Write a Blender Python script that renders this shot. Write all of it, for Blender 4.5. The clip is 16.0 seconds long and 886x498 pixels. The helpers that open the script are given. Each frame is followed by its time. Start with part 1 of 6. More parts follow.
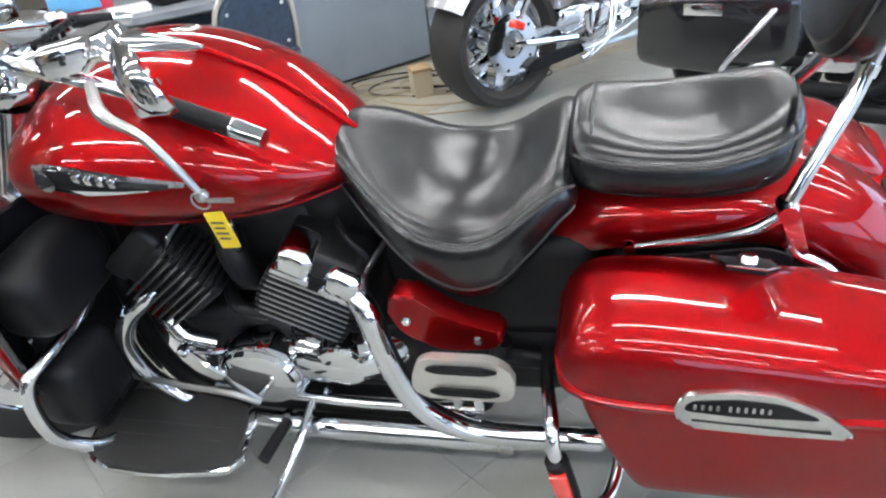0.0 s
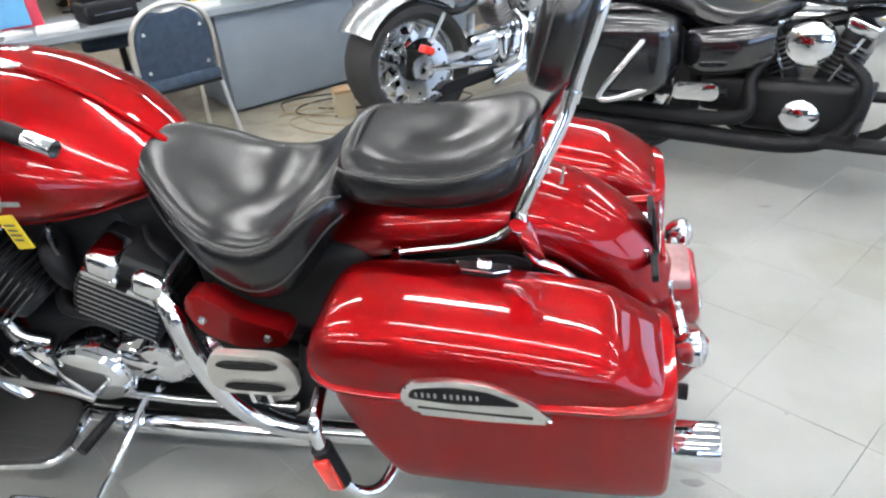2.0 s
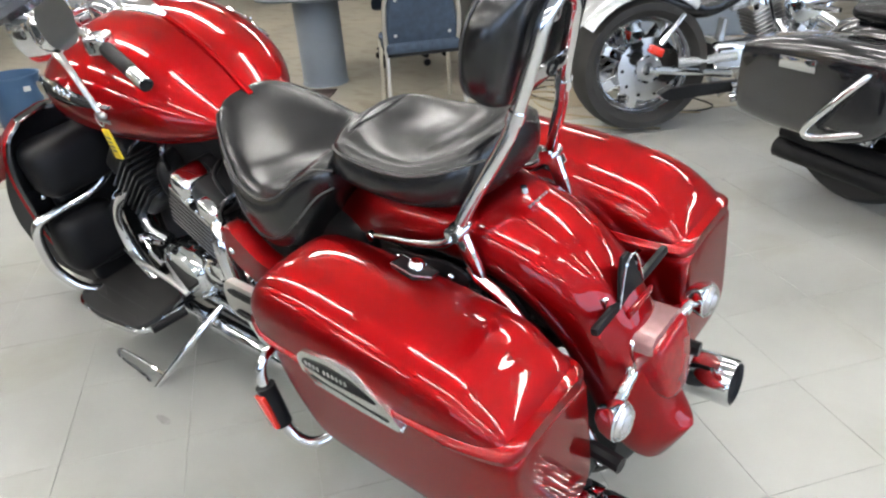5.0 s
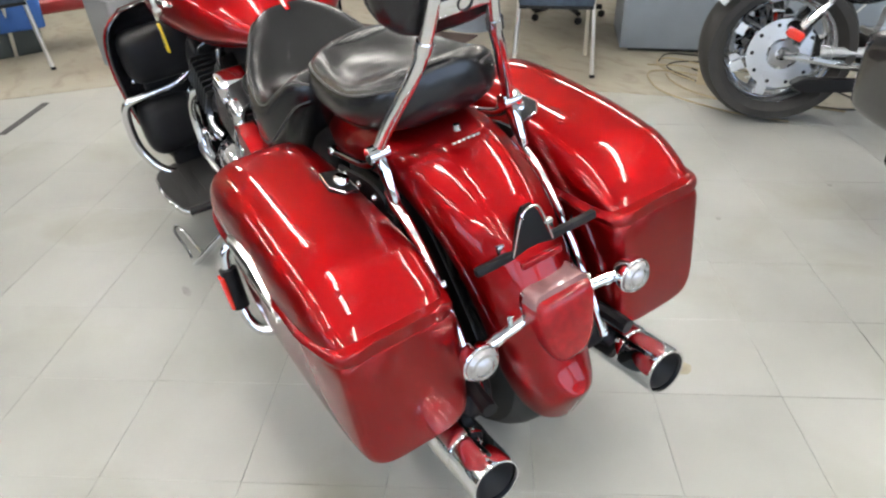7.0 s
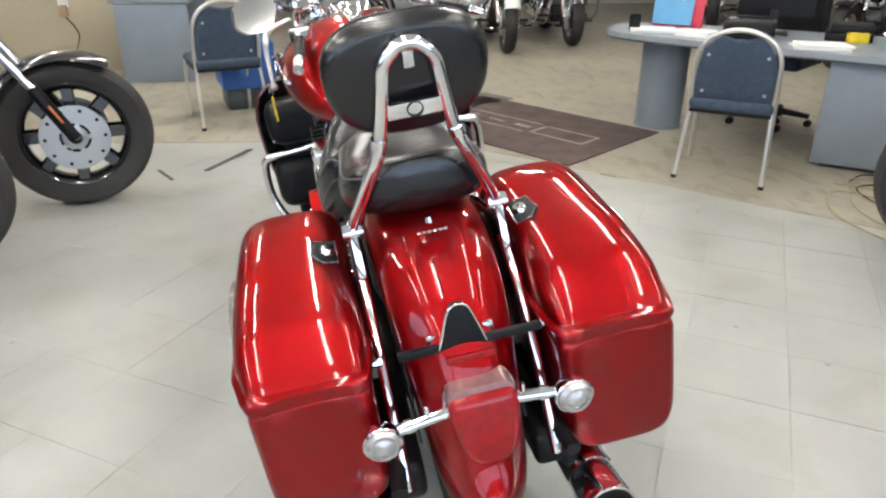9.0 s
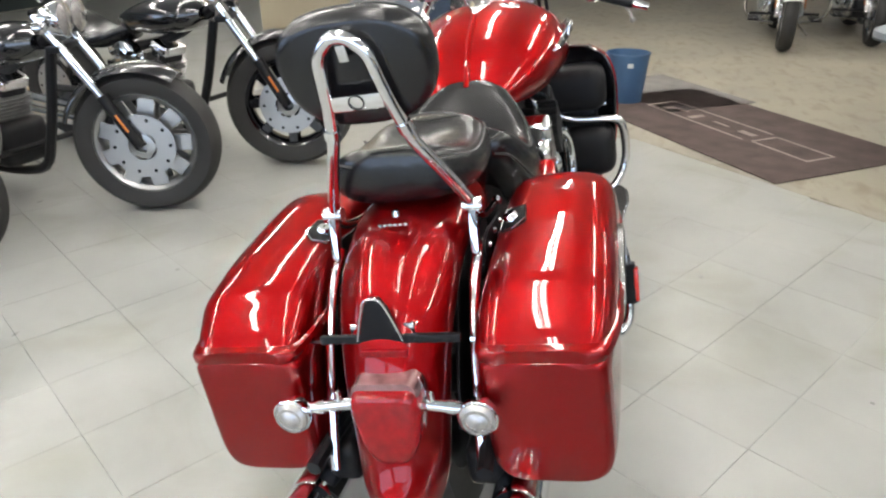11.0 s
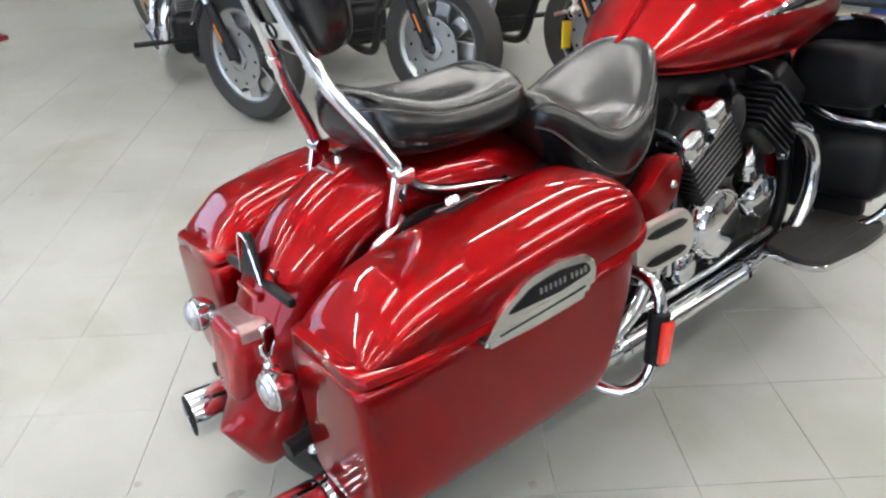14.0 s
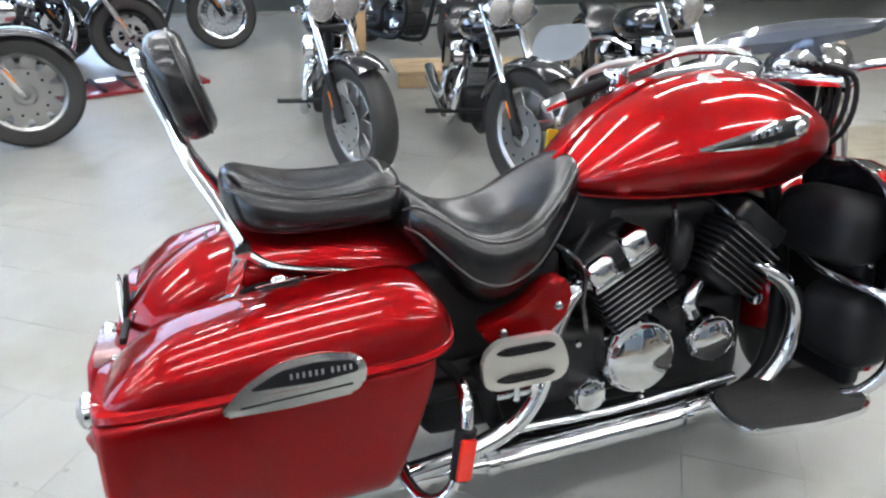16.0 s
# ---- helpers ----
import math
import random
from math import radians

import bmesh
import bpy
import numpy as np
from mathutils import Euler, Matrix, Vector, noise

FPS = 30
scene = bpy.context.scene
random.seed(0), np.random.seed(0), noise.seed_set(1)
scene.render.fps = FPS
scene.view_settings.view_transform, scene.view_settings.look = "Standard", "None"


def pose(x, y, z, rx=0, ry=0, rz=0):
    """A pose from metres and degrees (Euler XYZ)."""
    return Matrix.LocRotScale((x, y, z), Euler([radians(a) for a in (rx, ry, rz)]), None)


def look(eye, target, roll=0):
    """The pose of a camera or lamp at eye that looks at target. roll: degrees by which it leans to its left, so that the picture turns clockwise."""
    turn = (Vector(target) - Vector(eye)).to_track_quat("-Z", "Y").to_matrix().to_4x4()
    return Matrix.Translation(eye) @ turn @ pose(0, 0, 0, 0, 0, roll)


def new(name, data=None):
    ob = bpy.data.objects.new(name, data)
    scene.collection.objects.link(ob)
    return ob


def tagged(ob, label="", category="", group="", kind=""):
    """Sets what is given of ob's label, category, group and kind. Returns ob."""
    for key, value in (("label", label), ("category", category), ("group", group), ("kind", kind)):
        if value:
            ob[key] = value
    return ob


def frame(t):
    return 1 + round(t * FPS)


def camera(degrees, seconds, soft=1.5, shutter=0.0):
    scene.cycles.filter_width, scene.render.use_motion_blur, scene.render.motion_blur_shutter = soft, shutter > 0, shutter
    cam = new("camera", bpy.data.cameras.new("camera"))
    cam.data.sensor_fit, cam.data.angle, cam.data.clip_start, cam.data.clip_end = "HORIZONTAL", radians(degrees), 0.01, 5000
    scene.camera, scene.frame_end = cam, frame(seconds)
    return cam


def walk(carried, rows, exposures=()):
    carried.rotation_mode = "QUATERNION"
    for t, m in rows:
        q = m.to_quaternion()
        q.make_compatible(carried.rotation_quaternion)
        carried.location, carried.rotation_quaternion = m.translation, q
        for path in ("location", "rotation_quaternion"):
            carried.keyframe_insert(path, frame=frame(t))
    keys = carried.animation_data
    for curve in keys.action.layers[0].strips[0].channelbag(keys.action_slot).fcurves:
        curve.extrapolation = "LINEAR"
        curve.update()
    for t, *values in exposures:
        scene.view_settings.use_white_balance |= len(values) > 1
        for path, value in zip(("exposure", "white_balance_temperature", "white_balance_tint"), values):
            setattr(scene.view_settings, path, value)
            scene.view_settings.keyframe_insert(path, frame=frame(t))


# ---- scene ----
cam = camera(64.9, 16.0, soft=2.3)
PATH = [
    (0, (0.14, -1.321, 1.274), (-0.363, 0.333, 0.267), -7.9),
    (0.5, (0.25, -1.36, 1.263), (-0.182, 0.302, 0.238), -7.6),
    (1, (0.36, -1.405, 1.26), (-0.025, 0.295, 0.279), -6.3),
    (1.5, (0.439, -1.402, 1.267), (0.07, 0.312, 0.304), -5.7),
    (2, (0.539, -1.352, 1.266), (0.082, 0.342, 0.307), -6.3),
    (2.5, (0.627, -1.311, 1.279), (0.06, 0.375, 0.364), -5.4),
    (3, (0.719, -1.287, 1.291), (-0.053, 0.358, 0.456), -5.8),
    (3.5, (0.817, -1.287, 1.286), (-0.109, 0.289, 0.476), -4.7),
    (4, (0.886, -1.248, 1.269), (-0.102, 0.248, 0.384), -4.8),
    (4.2, (0.916, -1.209, 1.263), (-0.089, 0.264, 0.357), -4.7),
    (6.3, (1.377, -0.932, 1.243), (-0.069, 0.075, 0.298), -2.1),
    (6.5, (1.401, -0.9, 1.227), (-0.049, 0.096, 0.276), -1.5),
    (7, (1.453, -0.787, 1.209), (-0.007, 0.122, 0.189), -0.5),
    (7.5, (1.487, -0.709, 1.218), (0.007, 0.078, 0.127), 0.7),
    (8, (1.543, -0.606, 1.245), (-0.066, 0.066, 0.264), 0.4),
    (8.5, (1.644, -0.47, 1.264), (-0.079, 0.025, 0.378), 1.1),
    (9, (1.679, -0.344, 1.263), (-0.101, 0.023, 0.43), 0.4),
    (9.2, (1.674, -0.285, 1.258), (-0.12, 0.033, 0.434), 0.4),
    (11.3, (1.643, 0.352, 1.279), (-0.077, -0.14, 0.384), -0.6),
    (11.5, (1.59, 0.405, 1.274), (-0.101, -0.111, 0.338), 0.2),
    (12, (1.442, 0.514, 1.264), (-0.153, -0.125, 0.24), 1.5),
    (12.5, (1.348, 0.587, 1.267), (-0.131, -0.175, 0.157), 1.1),
    (13, (1.251, 0.735, 1.284), (-0.098, -0.29, 0.222), 0.7),
    (13.5, (1.165, 0.872, 1.297), (0.001, -0.374, 0.251), 0.3),
    (14, (1.005, 0.939, 1.275), (-0.046, -0.404, 0.23), -0.3),
    (14.5, (0.818, 1.01, 1.301), (-0.048, -0.444, 0.235), -0.6),
    (15, (0.689, 1.097, 1.311), (-0.067, -0.425, 0.256), -0.5),
    (15.5, (0.543, 1.23, 1.343), (-0.162, -0.35, 0.339), 1.9),
    (16, (0.422, 1.308, 1.367), (-0.172, -0.383, 0.481), 1.3),
]
walk(cam, [(t, look(eye, target, roll)) for t, eye, target, roll in PATH],
     exposures=[(0, 0.10, 6300, 11), (1.5, 0.14, 6350, 11), (3.5, 0.08, 6450, 11), (6.5, 0.0, 6850, 11), (12.5, -0.08, 6850, 11), (14, -0.05, 6650, 11), (16, 0.0, 6300, 11)])

# ---- world, daylight and exposure ----
world = bpy.data.worlds.new("world")
scene.world = world
world.use_nodes = True
wn = world.node_tree
sky = wn.nodes.new("ShaderNodeTexSky")
sky.sky_type, sky.sun_disc = "NISHITA", False
sky.sun_elevation, sky.sun_rotation = radians(35), radians(120)
wn.links.new(sky.outputs[0], wn.nodes["Background"].inputs[0])
wn.nodes["Background"].inputs[1].default_value = 0.12

LEAN = 8.83          # the motorcycle rests on its side stand
TURN = 28            # its bars are turned to the left
TILE_TURN, TILE = 55.2, 0.318


# ---- materials ----
def mat(name, color, rough=0.5, metal=0.0, coat=0.0, coat_rough=0.03, bump=0.0, scale=60.0, vary=0.12, vary_scale=3.0,
        rough_vary=0.08, emit=0.0, trans=0.0, random_tint=0.0, spec=0.5, detail=4.0, everywhere=False):
    m = bpy.data.materials.new(name)
    m.use_nodes = True
    t = m.node_tree
    b = t.nodes["Principled BSDF"]
    b.inputs["Base Color"].default_value = (*color, 1)
    b.inputs["Roughness"].default_value, b.inputs["Metallic"].default_value = rough, metal
    b.inputs["Coat Weight"].default_value, b.inputs["Coat Roughness"].default_value = coat, coat_rough
    b.inputs["Specular IOR Level"].default_value = spec
    b.inputs["Transmission Weight"].default_value = trans
    if emit:
        b.inputs["Emission Color"].default_value = (*color, 1)
        b.inputs["Emission Strength"].default_value = emit
    co = t.nodes.new("ShaderNodeTexCoord")
    if vary or rough_vary or random_tint:
        n = t.nodes.new("ShaderNodeTexNoise")
        n.inputs["Scale"].default_value, n.inputs["Detail"].default_value = vary_scale, 6
        t.links.new(t.nodes.new("ShaderNodeNewGeometry").outputs["Position"] if everywhere else co.outputs["Object"], n.inputs["Vector"])
        lo, hi = [c * (1 - vary) for c in color], [min(1, c * (1 + vary)) for c in color]
        mix = t.nodes.new("ShaderNodeMix")
        mix.data_type = "RGBA"
        mix.inputs["A"].default_value, mix.inputs["B"].default_value = (*lo, 1), (*hi, 1)
        ramp = t.nodes.new("ShaderNodeMapRange")
        ramp.inputs[1].default_value, ramp.inputs[2].default_value = 0.3, 0.7
        t.links.new(n.outputs[0], ramp.inputs[0])
        t.links.new(ramp.outputs[0], mix.inputs["Factor"])
        out = mix.outputs["Result"]
        if random_tint:
            info = t.nodes.new("ShaderNodeObjectInfo")
            hsv = t.nodes.new("ShaderNodeHueSaturation")
            r2 = t.nodes.new("ShaderNodeMapRange")
            r2.inputs[3].default_value, r2.inputs[4].default_value = 1 - random_tint, 1 + random_tint
            t.links.new(info.outputs["Random"], r2.inputs[0])
            t.links.new(r2.outputs[0], hsv.inputs["Value"])
            t.links.new(out, hsv.inputs["Color"])
            out = hsv.outputs[0]
        t.links.new(out, b.inputs["Base Color"])
        if rough_vary:
            rr = t.nodes.new("ShaderNodeMapRange")
            rr.inputs[3].default_value, rr.inputs[4].default_value = max(0.01, rough - rough_vary), min(1, rough + rough_vary)
            t.links.new(n.outputs[0], rr.inputs[0])
            t.links.new(rr.outputs[0], b.inputs["Roughness"])
    if bump:
        n2 = t.nodes.new("ShaderNodeTexNoise")
        n2.inputs["Scale"].default_value, n2.inputs["Detail"].default_value = scale, detail
        t.links.new(co.outputs["Object"], n2.inputs["Vector"])
        bp = t.nodes.new("ShaderNodeBump")
        bp.inputs["Strength"].default_value, bp.inputs["Distance"].default_value = bump, 0.002
        t.links.new(n2.outputs[0], bp.inputs["Height"])
        t.links.new(bp.outputs[0], b.inputs["Normal"])
    return m


RED = mat("candy_red_paint", (0.275, 0.0035, 0.005), 0.44, 0.96, 1.0, 0.012, vary=0.04, vary_scale=900, rough_vary=0.02)
RED.node_tree.nodes["Principled BSDF"].inputs["Coat IOR"].default_value = 1.38
RED.node_tree.nodes["Principled BSDF"].inputs["Specular Tint"].default_value = (0.45, 0.02, 0.06, 1)
CHROME = mat("chrome", (0.80, 0.81, 0.83), 0.045, 1.0, vary=0.03, rough_vary=0.02, vary_scale=12)
STEEL = mat("brushed_aluminium", (0.448, 0.448, 0.440), 0.32, 1.0, bump=0.1, scale=300, vary=0.1)
LEATHER = mat("black_leather", (0.006, 0.006, 0.007), 0.26, bump=0.03, scale=420, vary=0.2, vary_scale=9, rough_vary=0.006, spec=0.55)
PIPING = mat("seat_piping", (0.045, 0.044, 0.043), 0.42, vary=0.1)
BLACK = mat("black_plastic", (0.006, 0.006, 0.007), 0.5, bump=0.1, scale=250, vary=0.2, spec=0.22)
GLOSS = mat("gloss_black_paint", (0.008, 0.008, 0.010), 0.18, 0.0, 1.0, 0.02, vary=0.1)
RUBBER = mat("tyre_rubber", (0.018, 0.017, 0.016), 0.72, bump=0.25, scale=120, vary=0.25, vary_scale=8)
ENGINE = mat("black_engine_casting", (0.008, 0.008, 0.009), 0.48, 0.0, bump=0.2, scale=200, vary=0.3, spec=0.3)
BADGE = mat("satin_badge_metal", (0.62, 0.62, 0.61), 0.2, 1.0, vary=0.06, vary_scale=40)
BOARD = mat("pale_bare_board_metal", (0.66, 0.64, 0.59), 0.36, 0.8, bump=0.1, scale=300, vary=0.06)
FIN = mat("machined_fin_edge", (0.22, 0.22, 0.22), 0.34, 1.0, vary=0.15)
LENS_RED = mat("red_lens", (0.25, 0.003, 0.006), 0.12, vary=0.15, vary_scale=60, spec=0.45)
LENS_CLEAR = mat("clear_lens", (0.42, 0.40, 0.39), 0.20, 0.65, 1.0, vary=0.2, vary_scale=70, bump=0.5, scale=140)
LENS_PINK = mat("pinkish_clear_lens", (0.30, 0.16, 0.16), 0.2, 0.4, 0.6, vary=0.15, vary_scale=60, bump=0.3, scale=160)
REFLECTOR = mat("red_reflector", (0.720, 0.027, 0.013), 0.2, coat=1.0, vary=0.06, vary_scale=40)
AMBER = mat("amber_reflector", (0.637, 0.170, 0.025), 0.22, coat=1.0, vary=0.06)
YELLOW_TAG = mat("yellow_card", (0.612, 0.444, 0.015), 0.6, vary=0.06, vary_scale=30)
BLUE_STEEL = mat("smoked_acrylic", (0.10, 0.11, 0.13), 0.10, 0.5, 1.0, vary=0.1)
SILVER = mat("silver_paint", (0.383, 0.398, 0.406), 0.28, 0.7, 1.0, 0.03, vary=0.05, vary_scale=400)
YELLOW = mat("yellow_paint", (0.680, 0.408, 0.009), 0.3, 0.1, 1.0, vary=0.05)
WHITE = mat("white_paint", (0.612, 0.612, 0.595), 0.35, 0, 0.6, vary=0.05)
MAROON = mat("dark_red_paint", (0.22, 0.01, 0.012), 0.3, 0.4, 1.0, vary=0.06)
DESK = mat("grey_laminate", (0.170, 0.197, 0.231), 0.42, bump=0.08, scale=300, vary=0.07, vary_scale=5)
DESK_TOP = mat("grey_desk_top", (0.204, 0.224, 0.245), 0.36, bump=0.06, scale=300, vary=0.08, vary_scale=6)
FABRIC = mat("blue_grey_fabric", (0.043, 0.061, 0.090), 0.85, bump=0.5, scale=600, vary=0.18, vary_scale=30, spec=0.2)
FRAME = mat("champagne_tube", (0.60, 0.58, 0.53), 0.30, 0.85, vary=0.08)
PAPER = mat("paper", (0.666, 0.666, 0.648), 0.7, vary=0.05, vary_scale=8)
CARD = mat("cardboard", (0.321, 0.214, 0.115), 0.8, bump=0.2, scale=80, vary=0.15, vary_scale=6)
WOOD = mat("tan_wood", (0.352, 0.253, 0.146), 0.6, bump=0.25, scale=40, vary=0.2, vary_scale=4)
BEIGE = mat("beige_wall_paint", (0.383, 0.327, 0.230), 0.75, bump=0.1, scale=90, vary=0.08, vary_scale=2)
WALL = mat("off_white_wall", (0.45, 0.44, 0.41), 0.8, bump=0.12, scale=80, vary=0.06, vary_scale=1.5)
DARKWALL = mat("dark_panel", (0.03, 0.04, 0.04), 0.6, vary=0.3, vary_scale=2)
CEIL = mat("ceiling_board", (0.494, 0.494, 0.475), 0.85, bump=0.3, scale=120, vary=0.05)
CARPET = mat("brown_mat", (0.078, 0.058, 0.053), 0.92, bump=0.6, scale=500, vary=0.25, vary_scale=7, spec=0.15)
CARPET_MARK = mat("mat_marking", (0.243, 0.203, 0.178), 0.9, bump=0.5, scale=500, vary=0.2, vary_scale=12, spec=0.15)
BIN_BLUE = mat("blue_plastic", (0.038, 0.089, 0.170), 0.5, bump=0.1, scale=200, vary=0.1)
BIN_GREY = mat("grey_plastic", (0.230, 0.238, 0.245), 0.5, bump=0.1, scale=200, vary=0.1)
SIGN_BLUE = mat("light_blue_card", (0.085, 0.272, 0.468), 0.5, vary=0.1, vary_scale=9)
SIGN_RED = mat("red_card", (0.50, 0.02, 0.05), 0.5, vary=0.1)
TEAL = mat("teal_plastic", (0.05, 0.42, 0.36), 0.35, vary=0.06)
BLUE = mat("blue_cloth", (0.02, 0.09, 0.30), 0.7, vary=0.15)
CABLE = mat("tan_cable", (0.32, 0.26, 0.16), 0.6, vary=0.15)
PINK = mat("pink_box", (0.55, 0.10, 0.12), 0.5, vary=0.08)
TUBE = mat("lamp_tube", (0.985, 0.985, 0.972), 0.4, emit=61.0, vary=0, rough_vary=0)
JOINT = mat("joint_grey", (0.268, 0.268, 0.252), 0.8, vary=0.42, vary_scale=1.3)
FLOOR_TILE = mat("pale_floor_tile", (0.307, 0.309, 0.288), 0.33, bump=0.05, scale=30, vary=0.13, vary_scale=1.7, rough_vary=0.10, random_tint=0.02, everywhere=True)
CONCRETE = mat("tan_concrete", (0.287, 0.262, 0.206), 0.42, bump=0.1, scale=30, vary=0.20, vary_scale=1.6, rough_vary=0.12)
GLASS = mat("window_daylight", (0.55, 0.72, 1.0), 0.3, emit=3.8, vary=0, rough_vary=0)
OIL = mat("oil_stain", (0.274, 0.250, 0.170), 0.35, vary=0.2, vary_scale=30)
SCUFF = mat("grey_scuff", (0.243, 0.243, 0.228), 0.5, vary=0.25, vary_scale=40)
STAIN = mat("floor_scuff", (0.05, 0.05, 0.05), 0.7, vary=0.4, vary_scale=30)


def worn(m, scale, low, high, tint=(1.0, 1.0, 1.0), stretch=1.0):
    """Lay smudges and traffic dirt of one size over a material's colour."""
    t = m.node_tree
    b = t.nodes["Principled BSDF"]
    old = b.inputs["Base Color"].links[0].from_socket
    geo, mp, n = t.nodes.new("ShaderNodeNewGeometry"), t.nodes.new("ShaderNodeMapping"), t.nodes.new("ShaderNodeTexNoise")
    mp.inputs["Scale"].default_value = (1.0, stretch, 1.0)
    mp.inputs["Rotation"].default_value = (0, 0, 0.6)
    n.inputs["Scale"].default_value, n.inputs["Detail"].default_value, n.inputs["Distortion"].default_value = scale, 8, 0.6
    t.links.new(geo.outputs["Position"], mp.inputs["Vector"])
    t.links.new(mp.outputs[0], n.inputs["Vector"])
    r = t.nodes.new("ShaderNodeMapRange")
    r.inputs[1].default_value, r.inputs[2].default_value = low, high
    t.links.new(n.outputs[0], r.inputs[0])
    mul, mix = t.nodes.new("ShaderNodeMix"), t.nodes.new("ShaderNodeMix")
    mul.data_type = mix.data_type = "RGBA"
    mul.blend_type = "MULTIPLY"
    mul.inputs["Factor"].default_value = 1.0
    mul.inputs["B"].default_value = (*tint, 1)
    t.links.new(old, mul.inputs["A"])
    t.links.new(old, mix.inputs["A"])
    t.links.new(mul.outputs["Result"], mix.inputs["B"])
    t.links.new(r.outputs[0], mix.inputs["Factor"])
    t.links.new(mix.outputs["Result"], b.inputs["Base Color"])


worn(FLOOR_TILE, 2.2, 0.52, 0.72, (0.84, 0.83, 0.76))
worn(CONCRETE, 5.0, 0.50, 0.70, (0.72, 0.68, 0.62), 2.0)


# ---- mesh helpers ----
def finish(bm, angle=35, xf=None):
    if xf is not None:
        bm.transform(xf)
    bmesh.ops.recalc_face_normals(bm, faces=bm.faces[:])
    return bm


def part(name, bm, material, parent=None, label="", xf=None, angle=38):
    finish(bm, xf=xf)
    me = bpy.data.meshes.new(name)
    bm.to_mesh(me)
    bm.free()
    me.materials.append(material)
    for p in me.polygons:
        p.use_smooth = True
    me.set_sharp_from_angle(angle=radians(angle))
    ob = new(name, me)
    if parent is not None:
        ob.parent = parent
    if label:
        tagged(ob, label)
    return ob


def thing(name, m, label, category, group=""):
    ob = new(name)
    ob.empty_display_size = 0.1
    ob.matrix_world = m
    return tagged(ob, label, category, group)


def join(*bms):
    out = bmesh.new()
    for b in bms:
        me = bpy.data.meshes.new("tmp")
        b.to_mesh(me)
        b.free()
        out.from_mesh(me)
        bpy.data.meshes.remove(me)
    return out


def spline(pts, per=6):
    """Catmull-Rom through rows of numbers."""
    n = max(len(q) for q in pts)
    p = [np.array([*q, *[0.0] * (n - len(q))], float) for q in pts]
    p = [2 * p[0] - p[1], *p, 2 * p[-1] - p[-2]]
    out = []
    for i in range(1, len(p) - 2):
        a, b, c, d = p[i - 1 : i + 3]
        for k in range(per):
            u = k / per
            out.append(0.5 * (2 * b + (c - a) * u + (2 * a - 5 * b + 4 * c - d) * u * u + (3 * b - a - 3 * c + d) * u ** 3))
    out.append(p[-2])
    return out


def loft(rings, caps=True, closed=True):
    bm = bmesh.new()
    vs = [[bm.verts.new(q) for q in r] for r in rings]
    n = len(rings[0])
    for a, b in zip(vs, vs[1:]):
        for i in range(n if closed else n - 1):
            j = (i + 1) % n
            bm.faces.new((a[i], a[j], b[j], b[i]))
    if caps and closed:
        bm.faces.new(vs[0]), bm.faces.new(vs[-1])
    return bm


def tube(pts, r=0.012, seg=10, per=5, bend=True):
    path = [Vector(q[:3]) for q in (spline(pts, per) if bend and len(pts) > 2 else [np.array(q, float) for q in pts])]
    if hasattr(r, "__len__"):
        radii = [float(v) for v in np.interp(np.linspace(0, 1, len(path)), np.linspace(0, 1, len(r)), r)]
    else:
        radii = [r] * len(path)
    rings, side = [], None
    for i, p in enumerate(path):
        d = (path[min(i + 1, len(path) - 1)] - path[max(i - 1, 0)]).normalized()
        if side is None:
            side = d.orthogonal().normalized()
        side = (side - d * side.dot(d)).normalized()
        up = d.cross(side)
        rings.append([p + (side * math.cos(a) + up * math.sin(a)) * radii[i] for a in (2 * math.pi * k / seg for k in range(seg))])
    return loft(rings)


def lathe(profile, center=(0, 0, 0), axis="z", seg=28, closed=False):
    """profile: (radius, height) rows turned round an axis."""
    bm = bmesh.new()
    rows = []
    for r, h in profile:
        ring = []
        for k in range(seg):
            a = 2 * math.pi * k / seg
            u, v = r * math.cos(a), r * math.sin(a)
            q = {"z": (u, v, h), "y": (u, h, v), "x": (h, u, v)}[axis]
            ring.append(bm.verts.new((q[0] + center[0], q[1] + center[1], q[2] + center[2])))
        rows.append(ring)
    pairs = list(zip(rows, rows[1:])) + ([(rows[-1], rows[0])] if closed else [])
    for a, b in pairs:
        for k in range(seg):
            j = (k + 1) % seg
            bm.faces.new((a[k], a[j], b[j], b[k]))
    if not closed:
        for ring, row in ((rows[0], profile[0]), (rows[-1], profile[-1])):
            if row[0] > 1e-6:
                bm.faces.new(ring)
    bmesh.ops.remove_doubles(bm, verts=bm.verts[:], dist=1e-5)
    return bm


def box(sx, sy, sz, c=(0, 0, 0), bevel=0.004, m=None, seg=2):
    bm = bmesh.new()
    bmesh.ops.create_cube(bm, size=1)
    bmesh.ops.scale(bm, vec=(sx, sy, sz), verts=bm.verts[:])
    if bevel:
        bmesh.ops.bevel(bm, geom=bm.edges[:], offset=min(bevel, 0.45 * min(sx, sy, sz)), segments=seg, affect="EDGES", profile=0.6)
    if m is not None:
        bm.transform(m)
    bmesh.ops.translate(bm, vec=c, verts=bm.verts[:])
    return bm


